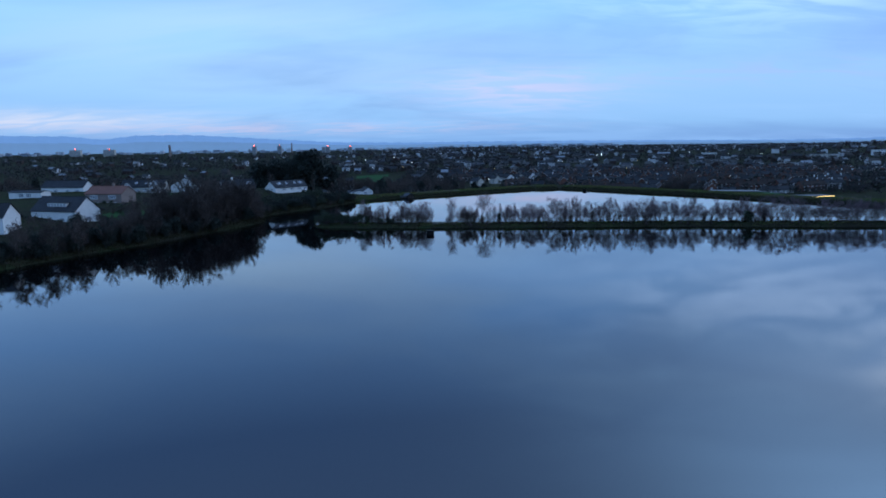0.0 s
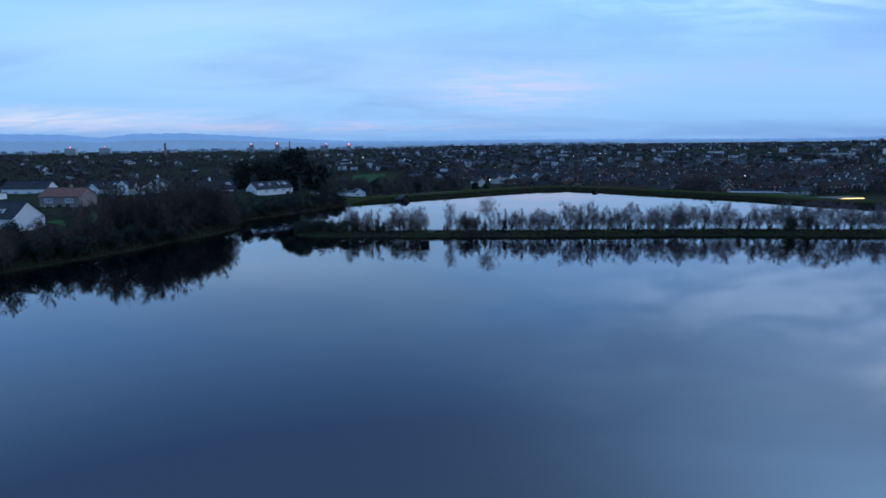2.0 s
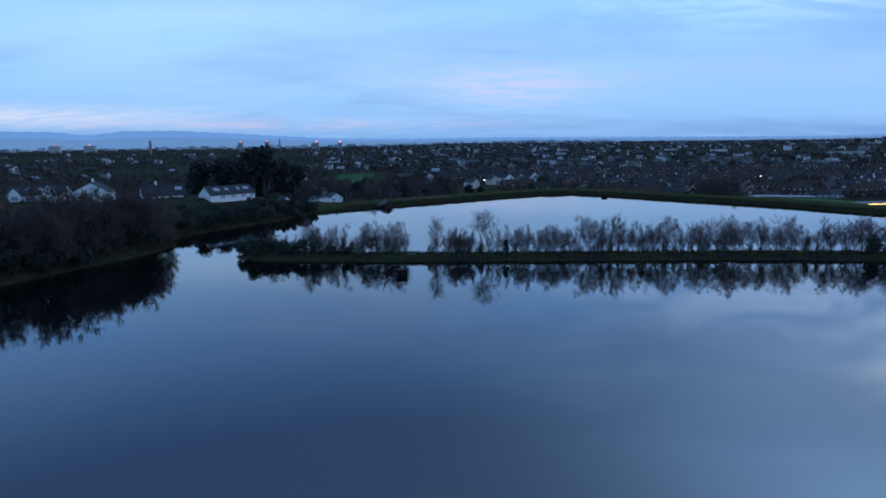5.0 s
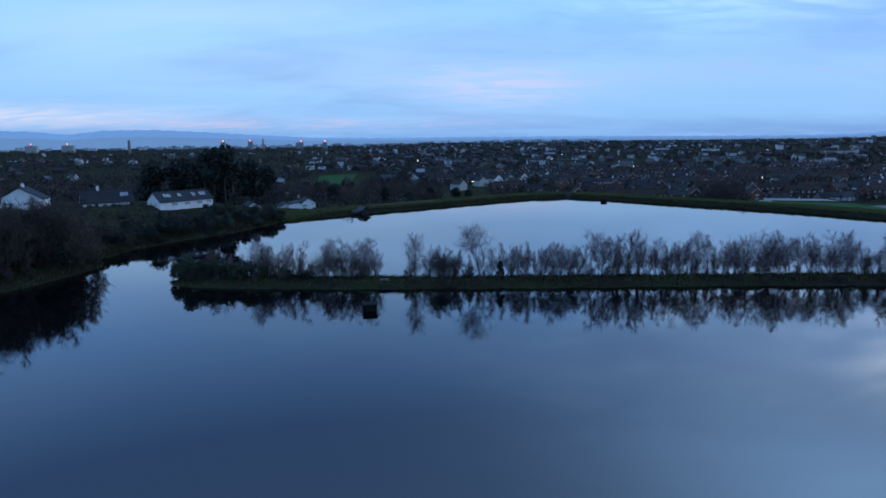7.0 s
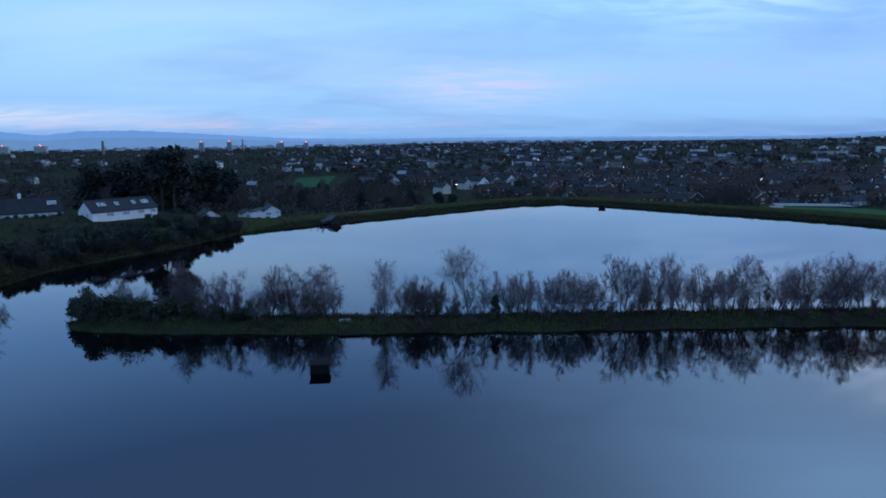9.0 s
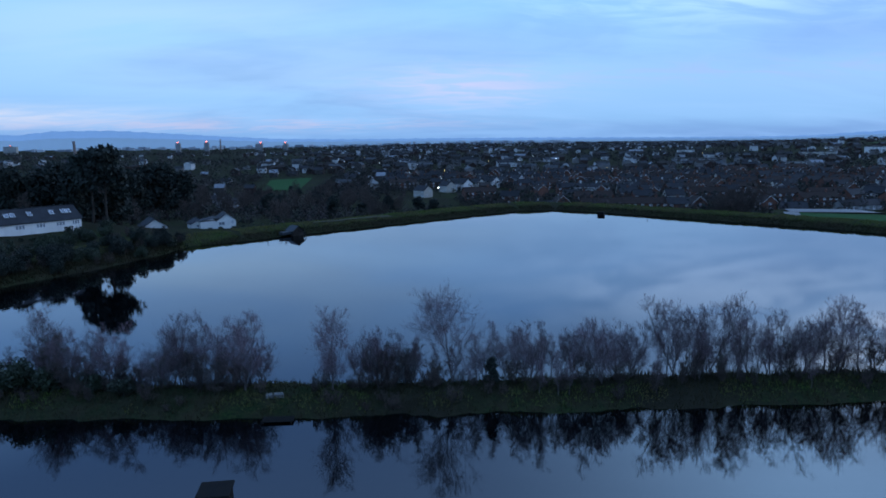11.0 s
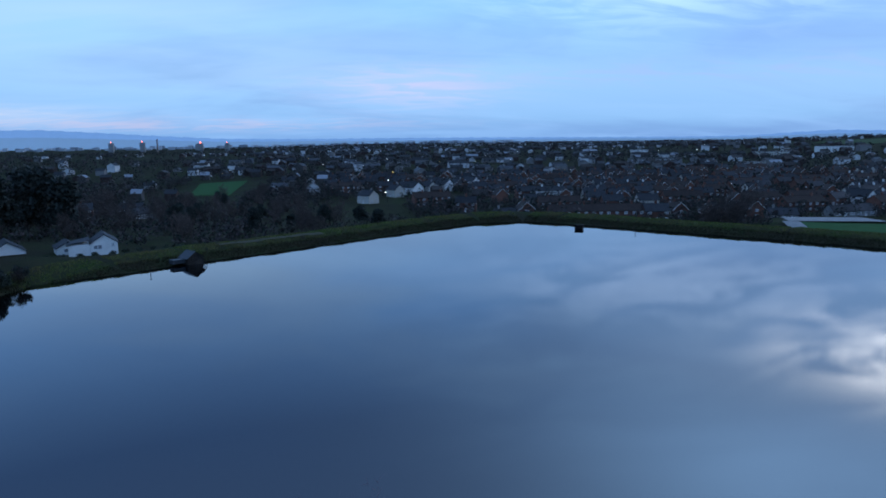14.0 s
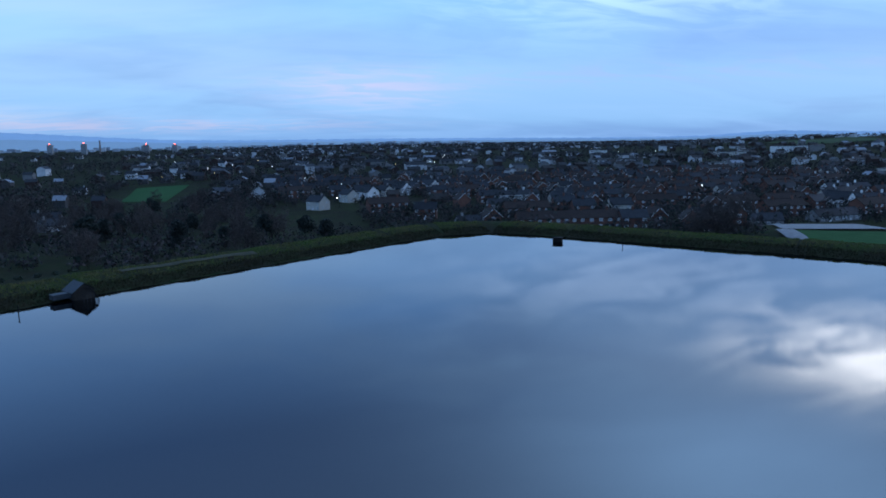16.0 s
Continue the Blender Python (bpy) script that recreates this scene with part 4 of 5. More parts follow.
h4 = gable_house("bungalow", "dark-roofed house with a white glazed bay gable", WEST, 22, 9, 3.0, 6.4, "cream", "slate",
                 front=[(-2.4, 0.8, 2.2, 1.4), (1.6, 0.8, 2.2, 1.4)], chimneys=(), skylights=(-3.5, 1.5))
put(h4, -161, 338, 4, z=8.2)
gable_bay(h4, 6.6, -4.5, 4.6, 4.6, 6.4, 1.6, [(0, 0.8, 2.8, 1.4), (0, 3.2, 2.4, 1.6)])
gable_bay(h4, -7.2, -4.5, 5.0, 2.7, 5.2, 0.9, [(0, 0.5, 3.0, 1.9)])
h5 = gable_house("villa", "pink sandstone house with a red clay tile roof", WEST, 17, 11, 5.3, 8.3, "stone", "terracotta",
                 front=[(-4.5, 2.9, 3.4, 1.7), (4.2, 2.9, 3.4, 1.7), (-6, 0.5, 1.1, 1.0), (-3, 0.5, 1.1, 1.0), (2, 0.5, 1.1, 1.0), (5.5, 0.5, 1.1, 1.0)],
                 gable_left=[(0, 3.4, 1.8, 1.3)], chimneys=(0.6,))
put(h5, -151, 283, -6, z=6.4)
h6 = gable_house("bungalow", "white rendered house with a dark roof and dormers", WEST, 20, 11, 4.4, 9.0, "white", "slate",
                 front=[(-8, 0.8, 2.0, 1.3), (-2, 0.8, 2.4, 1.3), (4, 0.8, 2.4, 1.3), (9, 0.8, 1.8, 1.3)], chimneys=(), gable=[(0, 0.8, 2.2, 1.4)])
put(h6, -137, 224, -17, z=5.4)
dormer(h6, 0.5, -4.0, 5.3, 8.4, 1.8, 3.5)
h7 = gable_house("bungalow", "white rendered house with a wide dark window", WEST, 14, 10, 4.2, 8.2, "white", "slate",
                 front=[(3, 1.1, 5.6, 1.7), (-4, 0.9, 2.2, 1.4)], chimneys=())
put(h7, -146, 197, 5)
dormer(h7, 2, -3.8, 4.9, 4.0, 1.6, 3.0)
h8 = gable_house("bungalow", "long low white bungalow with a dark roof", WEST, 25, 9, 3.4, 6.8, "white", "slate",
                 front=[(-10, 0.8, 2.4, 1.2), (-4, 0.8, 2.4, 1.2), (3, 0.8, 2.4, 1.2), (9, 0.8, 2.4, 1.2)], gable_left=[(0, 0.9, 1.8, 1.2)], chimneys=())
put(h8, -212, 354, -6, z=7.2)
h9 = gable_house("garage", "low white garage with dark doors", WEST, 17, 7, 2.6, 3.3, "white", "slate",
                 front=[(-2, 0.2, 2.6, 2.0), (2, 0.2, 2.6, 2.0)], chimneys=(), category="garage")
put(h9, -207, 313, -5)
# white cottages at the foot of the embankment
h10 = gable_house("cottage", "white cottage whose gable faces the lake", WEST, 9, 6.4, 2.6, 4.8, "white", "slate",
                  gable=[(-1.6, 0.9, 2.2, 1.3), (2.0, 1.3, 0.9, 1.3)], chimneys=())
put(h10, -52.0, 404, -68, z=0.5)
w10 = Shape()
w10.box(-2.2, -8.5, -1.2, 4.3, -3.21, 2.5)
part("wing", w10, M["white"], h10)
w11 = Shape()
w11.face([(-2.6, -8.9, 2.45), (4.7, -8.9, 2.45), (4.7, -3.4, 3.6), (-2.6, -3.4, 3.6)])
w11.face([(-2.6, -8.9, 2.6), (4.7, -8.9, 2.6), (4.7, -3.4, 3.75), (-2.6, -3.4, 3.75)])
part("wing_roof", w11, M["slate"], h10)
h11 = gable_house("cottage", "small white cottage with a dark roof and a bay window", WEST, 7, 5.6, 2.2, 3.7, "white", "slate", gable=[(0, 0.9, 2.4, 1.2)], gable_left=[], chimneys=())
put(h11, -61.8, 405, -62, z=-0.4)
h12 = gable_house("cottage", "white gabled cottage half hidden by shrubs", WEST, 10, 8, 2.4, 5.0, "white", "slate", chimneys=())
put(h12, -78.5, 408, -60, z=-1.6)
for x, y, s in [(-44, 396.5, 0.55), (-47, 395.2, 0.5), (-50.5, 394, 0.55), (-54, 393.5, 0.5), (-41, 398, 0.5), (-58, 392, 0.6), (-38, 400, 0.45), (-61, 391, 0.55), (-35, 402, 0.45), (-32, 404.5, 0.45)]:
    plant("bush", "garden_hedge", BUSH[0], "clipped dark garden hedge by the white cottages", "hedge", "hedges by the cottages", x, y, s, sz=s * 0.75)

# hedges and shrubs before the western houses
for cx, cy, turn, half, off in [(-87.5, 349, 45, 12, 7.0), (-112, 348, 34, 9, 7.5), (-139, 338, 0, 9, 9.5), (-158, 334, 8, 9, 8), (-151, 283, -6, 9, 9), (-137, 224, -17, 11, 8.5), (-146, 197, 5, 7, 8)]:
    ca, sa = math.cos(radians(turn)), math.sin(radians(turn))
    u = -half
    while u < half:
        if rng.uniform() < 0.8:
            d = off + rng.uniform(-0.6, 2.5)
            x, y = cx + u * ca + d * sa, cy + u * sa - d * ca
            sc = rng.uniform(0.28, 0.5)
            plant("bush", "garden_shrub", BUSH[int(rng.integers(3))], "dark clipped shrub in a bungalow garden", "bush", "garden shrubs", x, y, sc, sz=sc * rng.uniform(0.6, 1.1))
        u += rng.uniform(1.6, 3.4)

# ---------------------------------------------------------------- the town beyond the embankment
TOWN = "houses of the town"
two = lambda xs, w=1.5: [(x, z, w, 1.2) for x in xs for z in (0.9, 3.5)]
KINDS = {
    "terrace": lambda: gable_house("terraced_houses", "row of red brick terraced houses with brown tiled roof", TOWN, 22, 8, 5.1, 7.9, "brick", "tile",
                                   two((-9.2, -5.8, -2, 2, 5.8, 9.2)), back=two((-8, -3, 3, 8)), gable=[(0, 3.6, 0.9, 1.0)], chimneys=(0.25, 0.75), door=-4),
    "gable": lambda: gable_house("gabled_house", "brick house with white bargeboards on its gable", TOWN, 9, 7.5, 5.0, 8.4, "brick", "tile",
                                 gable=[(0, 0.9, 2.0, 1.4), (0, 3.5, 1.7, 1.3)], front=two((-2.5, 2)), chimneys=(0.3,), barge=True),
    "semi": lambda: gable_house("house", "brick house with a dark tiled roof and white windows", TOWN, 11, 8, 5.0, 8.0, "brick", "slate",
                                two((-3.8, 3.8), 1.8), back=two((-3.5, 3.5)), gable=[(0, 3.6, 0.9, 1.0)], chimneys=(0.5,), door=0),
    "pale": lambda: gable_house("pale_house", "pale rendered house with a grey roof", TOWN, 11, 8, 5.0, 8.2, "cream", "slate",
                                two((-3.5, 3.5), 1.8), gable=[(-1.6, 0.9, 1.4, 1.3), (1.6, 3.5, 1.4, 1.2)], chimneys=(0.8,), door=0),
    "white_terrace": lambda: gable_house("white_terraced_houses", "row of white rendered houses with a dark roof", TOWN, 28, 8, 5.0, 7.6, "white", "slate",
                                         two((-12, -8, -4, 0, 4, 8, 12)), back=two((-10, -3, 3, 10)), chimneys=(0.3, 0.7)),
    "low": lambda: gable_house("low_house", "single-storey grey roughcast house with a slate roof", TOWN, 12, 8, 2.7, 5.4, "grey_wall", "slate",
                               [(-3.6, 0.8, 2.0, 1.3), (3.6, 0.8, 2.0, 1.3)], gable=[(0, 0.9, 1.4, 1.2)], chimneys=(0.2,), door=0),
    "white": lambda: gable_house("white_house", "white rendered house with a broad gable and grey roof", TOWN, 13, 9.5, 5.2, 8.8, "white", "slate",
                                 two((-4, 4), 1.8), gable=[(-0.6, 3.3, 0.7, 1.6), (0.6, 3.3, 0.7, 1.6)], chimneys=(), barge=False),
}
FIRST = {}
taken = []


def town_house(kind, x, y, turn, scale=1.0, sink=0.0):
    taken.append((x, y, 13 if "terrace" in kind else 7))
    m = pose(x, y, ground_at(x, y) - sink, 0, 0, turn)
    if kind not in FIRST:
        FIRST[kind] = KINDS[kind]()
        FIRST[kind].matrix_basis = m
        return FIRST[kind]
    return copy_thing(FIRST[kind], m)


# the nearest rows, just behind the embankment
for row in [("gable", 97, 519, -90), ("terrace", 115, 504, -6), ("terrace", 137, 502, -8), ("semi", 152, 497, -8), ("gable", 163, 499, -90),
            ("gable", 173, 488, -110), ("semi", 182, 494, -20), ("gable", 199, 497, -90), ("low", 209, 489, -20)]:
    town_house(*row)
for row in [("white", 288, 536, -72), ("terrace", 284, 512, 12), ("terrace", 236, 547, 2), ("terrace", 266, 549, -4), ("terrace", 240, 518, 3), ("low", 243, 495, 0),
            ("low", 255, 497, 4), ("white_terrace", 352, 600, -8), ("white_terrace", 325, 575, 10), ("semi", 272, 534, 15)]:
    town_house(*row)
for i in range(6):
    town_house("white" if i % 2 else "pale", 46 + 13.5 * i, 668 + 16 * i, -62 + 4 * (i % 2))
for row in [("pale", 26, 625, -50), ("terrace", 62, 596, 10), ("low", 88, 520, 10), ("semi", 76, 560, -15),
            ("low", -150, 560, 30), ("low", -128, 548, -40), ("semi", -120, 570, 15), ("pale", -165, 590, 40), ("low", -92, 566, 60), ("pale", -190, 610, -20), ("low", -105, 600, 10)]:
    town_house(*row)
# streets farther back
count = 0
for j in range(24):
    y0 = 548 + 19 * j + 3 * (j % 3)
    if y0 > 960:
        break
    tilt = (-14, 6, -4, 12)[(j // 3) % 4]
    xk = 30 - 0.12 * (y0 - 500) + rng.uniform(0, 8)
    while xk < 110 + 0.72 * (y0 - 246) and count < 205:
        y = y0 + math.tan(radians(tilt)) * (xk - 150) * 0.35 + rng.uniform(-2, 2)
        k = rng.choice(["terrace", "semi", "semi", "gable", "gable", "pale", "low", "white_terrace", "semi"], p=[0.13, 0.17, 0.17, 0.13, 0.13, 0.09, 0.08, 0.05, 0.05])
        r = 13 if "terrace" in k else 7
        ok = all((xk - a) ** 2 + (y - b) ** 2 > (r * 0.8 + c * 0.8) ** 2 for a, b, c in taken) and rng.uniform() < 0.86
        d = -float(inside_by(LAKE, np.array([xk]), np.array([y]))[0])
        if ok and d > 52 and (y > 700 or xk > 19 + (y - 246) * 0.2):
            town_house(str(k), xk, y, (tilt * 0.35 if k != "gable" else -90 + tilt) + rng.uniform(-4, 4) + (180 if rng.uniform() < 0.3 else 0))
            count += 1
        xk += (r * 2 + rng.uniform(1, 5))


def island_material(name, stops, rough=0.85):
    """A colour of its own for each separate piece."""
    m = bpy.data.materials.new(name)
    m.use_nodes = True
    n, l = m.node_tree.nodes, m.node_tree.links
    g = n.new("ShaderNodeNewGeometry")
    r = n.new("ShaderNodeValToRGB")
    r.color_ramp.interpolation = "CONSTANT"
    r.color_ramp.elements[0].color = (*stops[0][1], 1)
    r.color_ramp.elements[1].position, r.color_ramp.elements[1].color = stops[-1][0], (*stops[-1][1], 1)
    for p, c in stops[1:-1]:
        r.color_ramp.elements.new(p).color = (*c, 1)
    l.new(g.outputs["Random Per Island"], r.inputs[0])
    z = n.new("ShaderNodeTexNoise")
    z.inputs["Scale"].default_value = 0.35
    tc = n.new("ShaderNodeTexCoord")
    l.new(tc.outputs["Object"], z.inputs["Vector"])
    mx = n.new("ShaderNodeMixRGB")
    mx.blend_type = "MULTIPLY"
    mx.inputs[0].default_value = 0.5
    l.new(r.outputs[0], mx.inputs[1])
    l.new(z.outputs["Fac"], mx.inputs[2])
    l.new(mx.outputs[0], n["Principled BSDF"].inputs["Base Color"])
    n["Principled BSDF"].inputs["Roughness"].default_value = rough
    n["Principled BSDF"].inputs["Specular IOR Level"].default_value = 0.15
    return m


M["far_town"] = island_material("distant_walls", [(0, (0.07, 0.045, 0.038)), (0.45, (0.10, 0.09, 0.085)), (0.68, (0.26, 0.25, 0.24)), (0.84, (0.74, 0.73, 0.72))])
M["far_roof"] = island_material("distant_roofs", [(0, (0.028, 0.03, 0.034)), (0.45, (0.042, 0.034, 0.030)), (0.78, (0.075, 0.08, 0.088)), (0.92, (0.28, 0.30, 0.33))], 0.6)
# woodland browns and greens lifted and greyed: some distance haze is painted in
M["far_wood"] = island_material("haze_paled_woods", [(0, (0.075, 0.062, 0.062)), (0.35, (0.050, 0.054, 0.044)), (0.65, (0.092, 0.074, 0.070)), (0.85, (0.036, 0.048, 0.036))], 0.95)


def far_places(n, rmin, rmax, a0, a1, power=1.0):
    a = np.radians(rng.uniform(a0, a1, n))
    r = rmin + (rmax - rmin) * rng.uniform(0, 1, n) ** power
    return 12 + r * np.sin(a), 200 + r * np.cos(a)


# the rest of the town, too many and too far to tell apart
fx, fy = far_places(4600, 330, 3500, -40, 52, 0.9)
keep = (np.sin(fx / 130 + 1) + np.cos(fy / 150) + rng.normal(size=fx.size) * 0.8 > -0.5)
keep &= ~((fx < -0.25 * (fy - 350)) & (rng.uniform(size=fx.size) < 0.75)) & ~((np.abs(fx + 98) < 60) & (np.abs(fy - 815) < 90)) & ~((fx > 900) & (fx < 1160) & (fy > 1240) & (fy < 1480))
keep &= ~((fx < -400) & (fy > 2000)) & (inside_by(LAKE, fx, fy) < -70) & ~((fx < 60) & (fy < 690)) & ~((fx > -10) & (fx < 110 + 0.72 * (fy - 246)) & (fy < 840) & (rng.uniform(size=fx.size) < 0.8))
fx, fy = fx[keep], fy[keep]
fz = height(fx, fy)
far = Shape()
tx = np.array([(a, b) for a, b, c in taken])
for x, y, z in zip(fx, fy, fz):
    if np.min((tx[:, 0] - x) ** 2 + (tx[:, 1] - y) ** 2) < 260:
        continue
    L = rng.choice([8, 9.5, 12, 16, 24], p=[0.3, 0.3, 0.22, 0.13, 0.05]) * rng.uniform(0.9, 1.15)
    D, e = rng.uniform(7, 9.5), rng.choice([2.8, 5.2, 5.4, 8.0], p=[0.25, 0.4, 0.28, 0.07])
    r = e + rng.uniform(2.2, 3.2)
    a = rng.choice([0.0, 0.15, -0.25, 1.5]) + rng.normal() * 0.1
    ca, sa = math.cos(a), math.sin(a)

    def at(u, v, w):
        return (x + u * ca - v * sa, y + u * sa + v * ca, z + w)

    k = len(far.v)
    l, d = L / 2, D / 2
    far.v += [at(-l, -d, -2), at(l, -d, -2), at(l, d, -2), at(-l, d, -2), at(-l, -d, e), at(l, -d, e), at(l, d, e), at(-l, d, e), at(-l, 0, r - .1), at(l, 0, r - .1)]
    for q in ((0, 1, 5, 4), (2, 3, 7, 6), (1, 2, 6, 9, 5), (3, 0, 4, 8, 7)):
        far.f.append(tuple(k + i for i in q))
        far.mi.append(0)
    k = len(far.v)
    o = 0.4
    far.v += [at(-l - o, -d - o, e - .25), at(l + o, -d - o, e - .25), at(l + o, 0, r), at(-l - o, 0, r), at(l + o, d + o, e - .25), at(-l - o, d + o, e - .25)]
    far.f += [(k, k + 1, k + 2, k + 3), (k + 3, k + 2, k + 4, k + 5)]
    far.mi += [1, 1]
    if L < 18 and rng.uniform() < 0.6:
        far.box(*[c - 0.5 for c in at(l * 0.6, 0, r)], *[c + f for c, f in zip(at(l * 0.6, 0, r), (0.5, 0.5, 1.2))], 1)
tagged(new("distant_houses", far.mesh("distant_houses", M["far_town"], M["far_roof"])), "hundreds of distant brick and rendered houses", "houses", kind="stuff")

# woods and garden trees between the houses
def far_wood(name, label, n, r0, r1, a0, a1, power, per, size, h0, h1, shrink):
    x, y = far_places(n, r0, r1, a0, a1, power)
    ok = (inside_by(LAKE, x, y) < -44) & ~((x < -500) & (y > 2500)) & ~((x > -150) & (x < 45) & (y < 640)) & ~((x > 165) & (x < 300) & (y < 480))
    ok &= ~((np.abs(x + 96) < 40) & (y > 640) & (y < 890)) & ~((x > 900) & (x < 1160) & (y > 1240) & (y < 1480)) & (np.sin(x / 90 + 2) + np.cos(y / 110 + 1) + rng.normal(size=x.size) > -0.9)
    ok &= ~((x > -260) & (x < -70) & (y < 370)) & ~((x > 20) & (x < 125) & (y > 585) & (y < 690) & (rng.uniform(size=x.size) < 0.8))
    for a, b, c in taken:
        ok &= (x - a) ** 2 + (y - b) ** 2 > (c * shrink) ** 2
    x, y = x[ok], y[ok]
    h = rng.uniform(h0, h1, x.size) * np.where(x < -0.2 * (y - 300), 1.3, 1.0)
    c = np.repeat(np.stack([x, y, height(x, y) + h * 0.52], 1), per, 0)
    d = rng.normal(size=(len(c), 3))
    d /= np.linalg.norm(d, axis=1, keepdims=True)
    c = c + d * np.repeat(np.stack([h * 0.36, h * 0.36, h * 0.5], 1), per, 0) * rng.uniform(0.2, 1.05, (len(c), 1))
    v, f = leaf_cards(c, None, size)
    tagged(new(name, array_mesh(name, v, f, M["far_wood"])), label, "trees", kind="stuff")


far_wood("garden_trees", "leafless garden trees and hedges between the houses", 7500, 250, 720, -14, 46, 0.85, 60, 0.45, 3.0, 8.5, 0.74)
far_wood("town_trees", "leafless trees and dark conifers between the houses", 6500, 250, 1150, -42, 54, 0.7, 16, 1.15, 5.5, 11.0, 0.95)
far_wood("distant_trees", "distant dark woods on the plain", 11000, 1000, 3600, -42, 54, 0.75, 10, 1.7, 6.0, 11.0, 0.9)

# undergrowth of the woods below the embankment and behind the western gardens
ux = np.concatenate([rng.uniform(-170, 48, 1500), rng.uniform(-430, -100, 1900)])
uy = np.concatenate([rng.uniform(395, 740, 1500), rng.uniform(362, 900, 1900)])
ok = (inside_by(LAKE, ux, uy) < -26) & ~((np.abs(ux + 60) < 24) & (np.abs(uy - 402) < 14)) & ~((np.abs(ux + 96) < 40) & (uy > 650) & (uy < 890)) & ~((ux > 0) & (uy > 520))
for a, b, c in taken:
    ok &= (ux - a) ** 2 + (uy - b) ** 2 > (c + 3) ** 2
ux, uy = ux[ok], uy[ok]
uh = rng.uniform(2.5, 7.5, ux.size) * np.where(ux < -100, 1.25, 1.0)
uc = np.repeat(np.stack([ux, uy, height(ux, uy) + uh * 0.45], 1), 32, 0)
ud = rng.normal(size=(len(uc), 3))
ud /= np.linalg.norm(ud, axis=1, keepdims=True)
uc = uc + ud * np.repeat(np.stack([uh * 0.42, uh * 0.42, uh * 0.5], 1), 32, 0) * rng.uniform(0.2, 1.1, (len(uc), 1))
v, f = leaf_cards(uc, None, 0.58)
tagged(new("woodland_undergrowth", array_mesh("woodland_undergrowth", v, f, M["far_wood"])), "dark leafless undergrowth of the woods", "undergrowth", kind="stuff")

# brambles on the slope below the western gardens
bx = rng.uniform(-185, -78, 1500)
by = rng.uniform(120, 345, 1500)
bd = -inside_by(LAKE, bx, by)
ok = (bd > 2) & (bd < 60)
for a, b, c in [(-87, 349, 13), (-112, 348, 12), (-139, 338, 11), (-158, 334, 12), (-151, 283, 13), (-131, 223, 15), (-146, 197, 11), (-128, 322, 12), (-120, 242, 12)]:
    ok &= (bx - a) ** 2 + (by - b) ** 2 > c * c
bx, by = bx[ok], by[ok]
bh = rng.uniform(0.6, 2.2, bx.size)
bc = np.repeat(np.stack([bx, by, height(bx, by) + bh * 0.4], 1), 26, 0)
bv = rng.normal(size=(len(bc), 3))
bv /= np.linalg.norm(bv, axis=1, keepdims=True)
bc = bc + bv * np.repeat(np.stack([bh * 0.8, bh * 0.8, bh * 0.5], 1), 26, 0) * rng.uniform(0.2, 1.1, (len(bc), 1))
v, f = leaf_cards(bc, None, 0.27)
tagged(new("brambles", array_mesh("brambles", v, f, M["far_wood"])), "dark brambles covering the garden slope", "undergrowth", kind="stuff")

# ---------------------------------------------------------------- lake works
def works_box(name, label, x, y, w, d, top, turn, lid=True):
    ob = empty(name, label, "valve tower")
    s = Shape()
    s.box(-w / 2, -d / 2, -3.0, w / 2, d / 2, top, inset=0.06)
    part("body", s, M["iron"], ob)
    s = Shape()
    s.box(-w / 2 - 0.12, -d / 2 - 0.12, top, w / 2 + 0.12, d / 2 + 0.12, top + 0.16, inset=0.03)
    part("cap", s, M["iron"], ob, "dark overhanging cap slab")
    for sx in (-1, 1):
        s = Shape()
        s.box(sx * w * 0.36 - 0.08, -d / 2 - 0.06, 0.05, sx * w * 0.36 + 0.08, -d / 2 + 0.08, top)
        part("rib", s, M["iron"], ob)
    ob.location, ob.rotation_euler = (x, y, 0), (0, 0, radians(turn))
    return ob


works_box("valve_tower", "dark square valve tower standing in the lake", -5.6, 219.5, 2.5, 2.4, 1.15, 4)
works_box("outlet_tower", "dark square outlet tower at the far shore", 88.6, 420.4, 2.5, 1.9, 1.1, -38)
ob = empty("landing_stage", "dark timber landing stage at the causeway's edge", "jetty")
for i in range(7):
    s = Shape()
    s.box(-2.4, -0.9 + 0.26 * i, 0.32, 2.4, -0.67 + 0.26 * i, 0.40)
    part("plank", s, M["iron"], ob)
for sx in (-2.1, 2.1):
    for sy in (-0.8, 0.8):
        s = Shape()
        s.tube([(sx, sy, -1.5), (sx, sy, 0.33)], [0.09, 0.09], 6)
        part("post", s, M["dark_bark"], ob)
ob.location, ob.scale = (-3.4, 235.6, -0.12), (0.7, 0.8, 0.9)
s = Shape()
s.box(-1.0, -0.45, -0.4, 1.0, 0.45, 0.10, inset=0.05)
ob = empty("concrete_slab", "pale worn concrete slab in the grass", "slab")
part("slab", s, M["concrete"], ob)
ob.location, ob.rotation_euler = (-4.4, 239.6, ground_at(-4.4, 239.6) + 0.05), (0, 0, radians(6))
for x, y in [(103.0, 409.5), (-30.5, 370.0)]:
    ob = empty("marker_post", "thin dark marker post in the shallows", "post", "marker posts")
    s = Shape()
    s.tube([(0, 0, -2), (0, 0, 1.3)], [0.09, 0.08], 6)
    part("pole", s, M["iron"], ob)
    s = Shape()
    s.box(-0.14, -0.14, 1.3, 0.14, 0.14, 1.5, inset=0.04)
    part("cap", s, M["iron"], ob)
    ob.location = (x, y, 0)

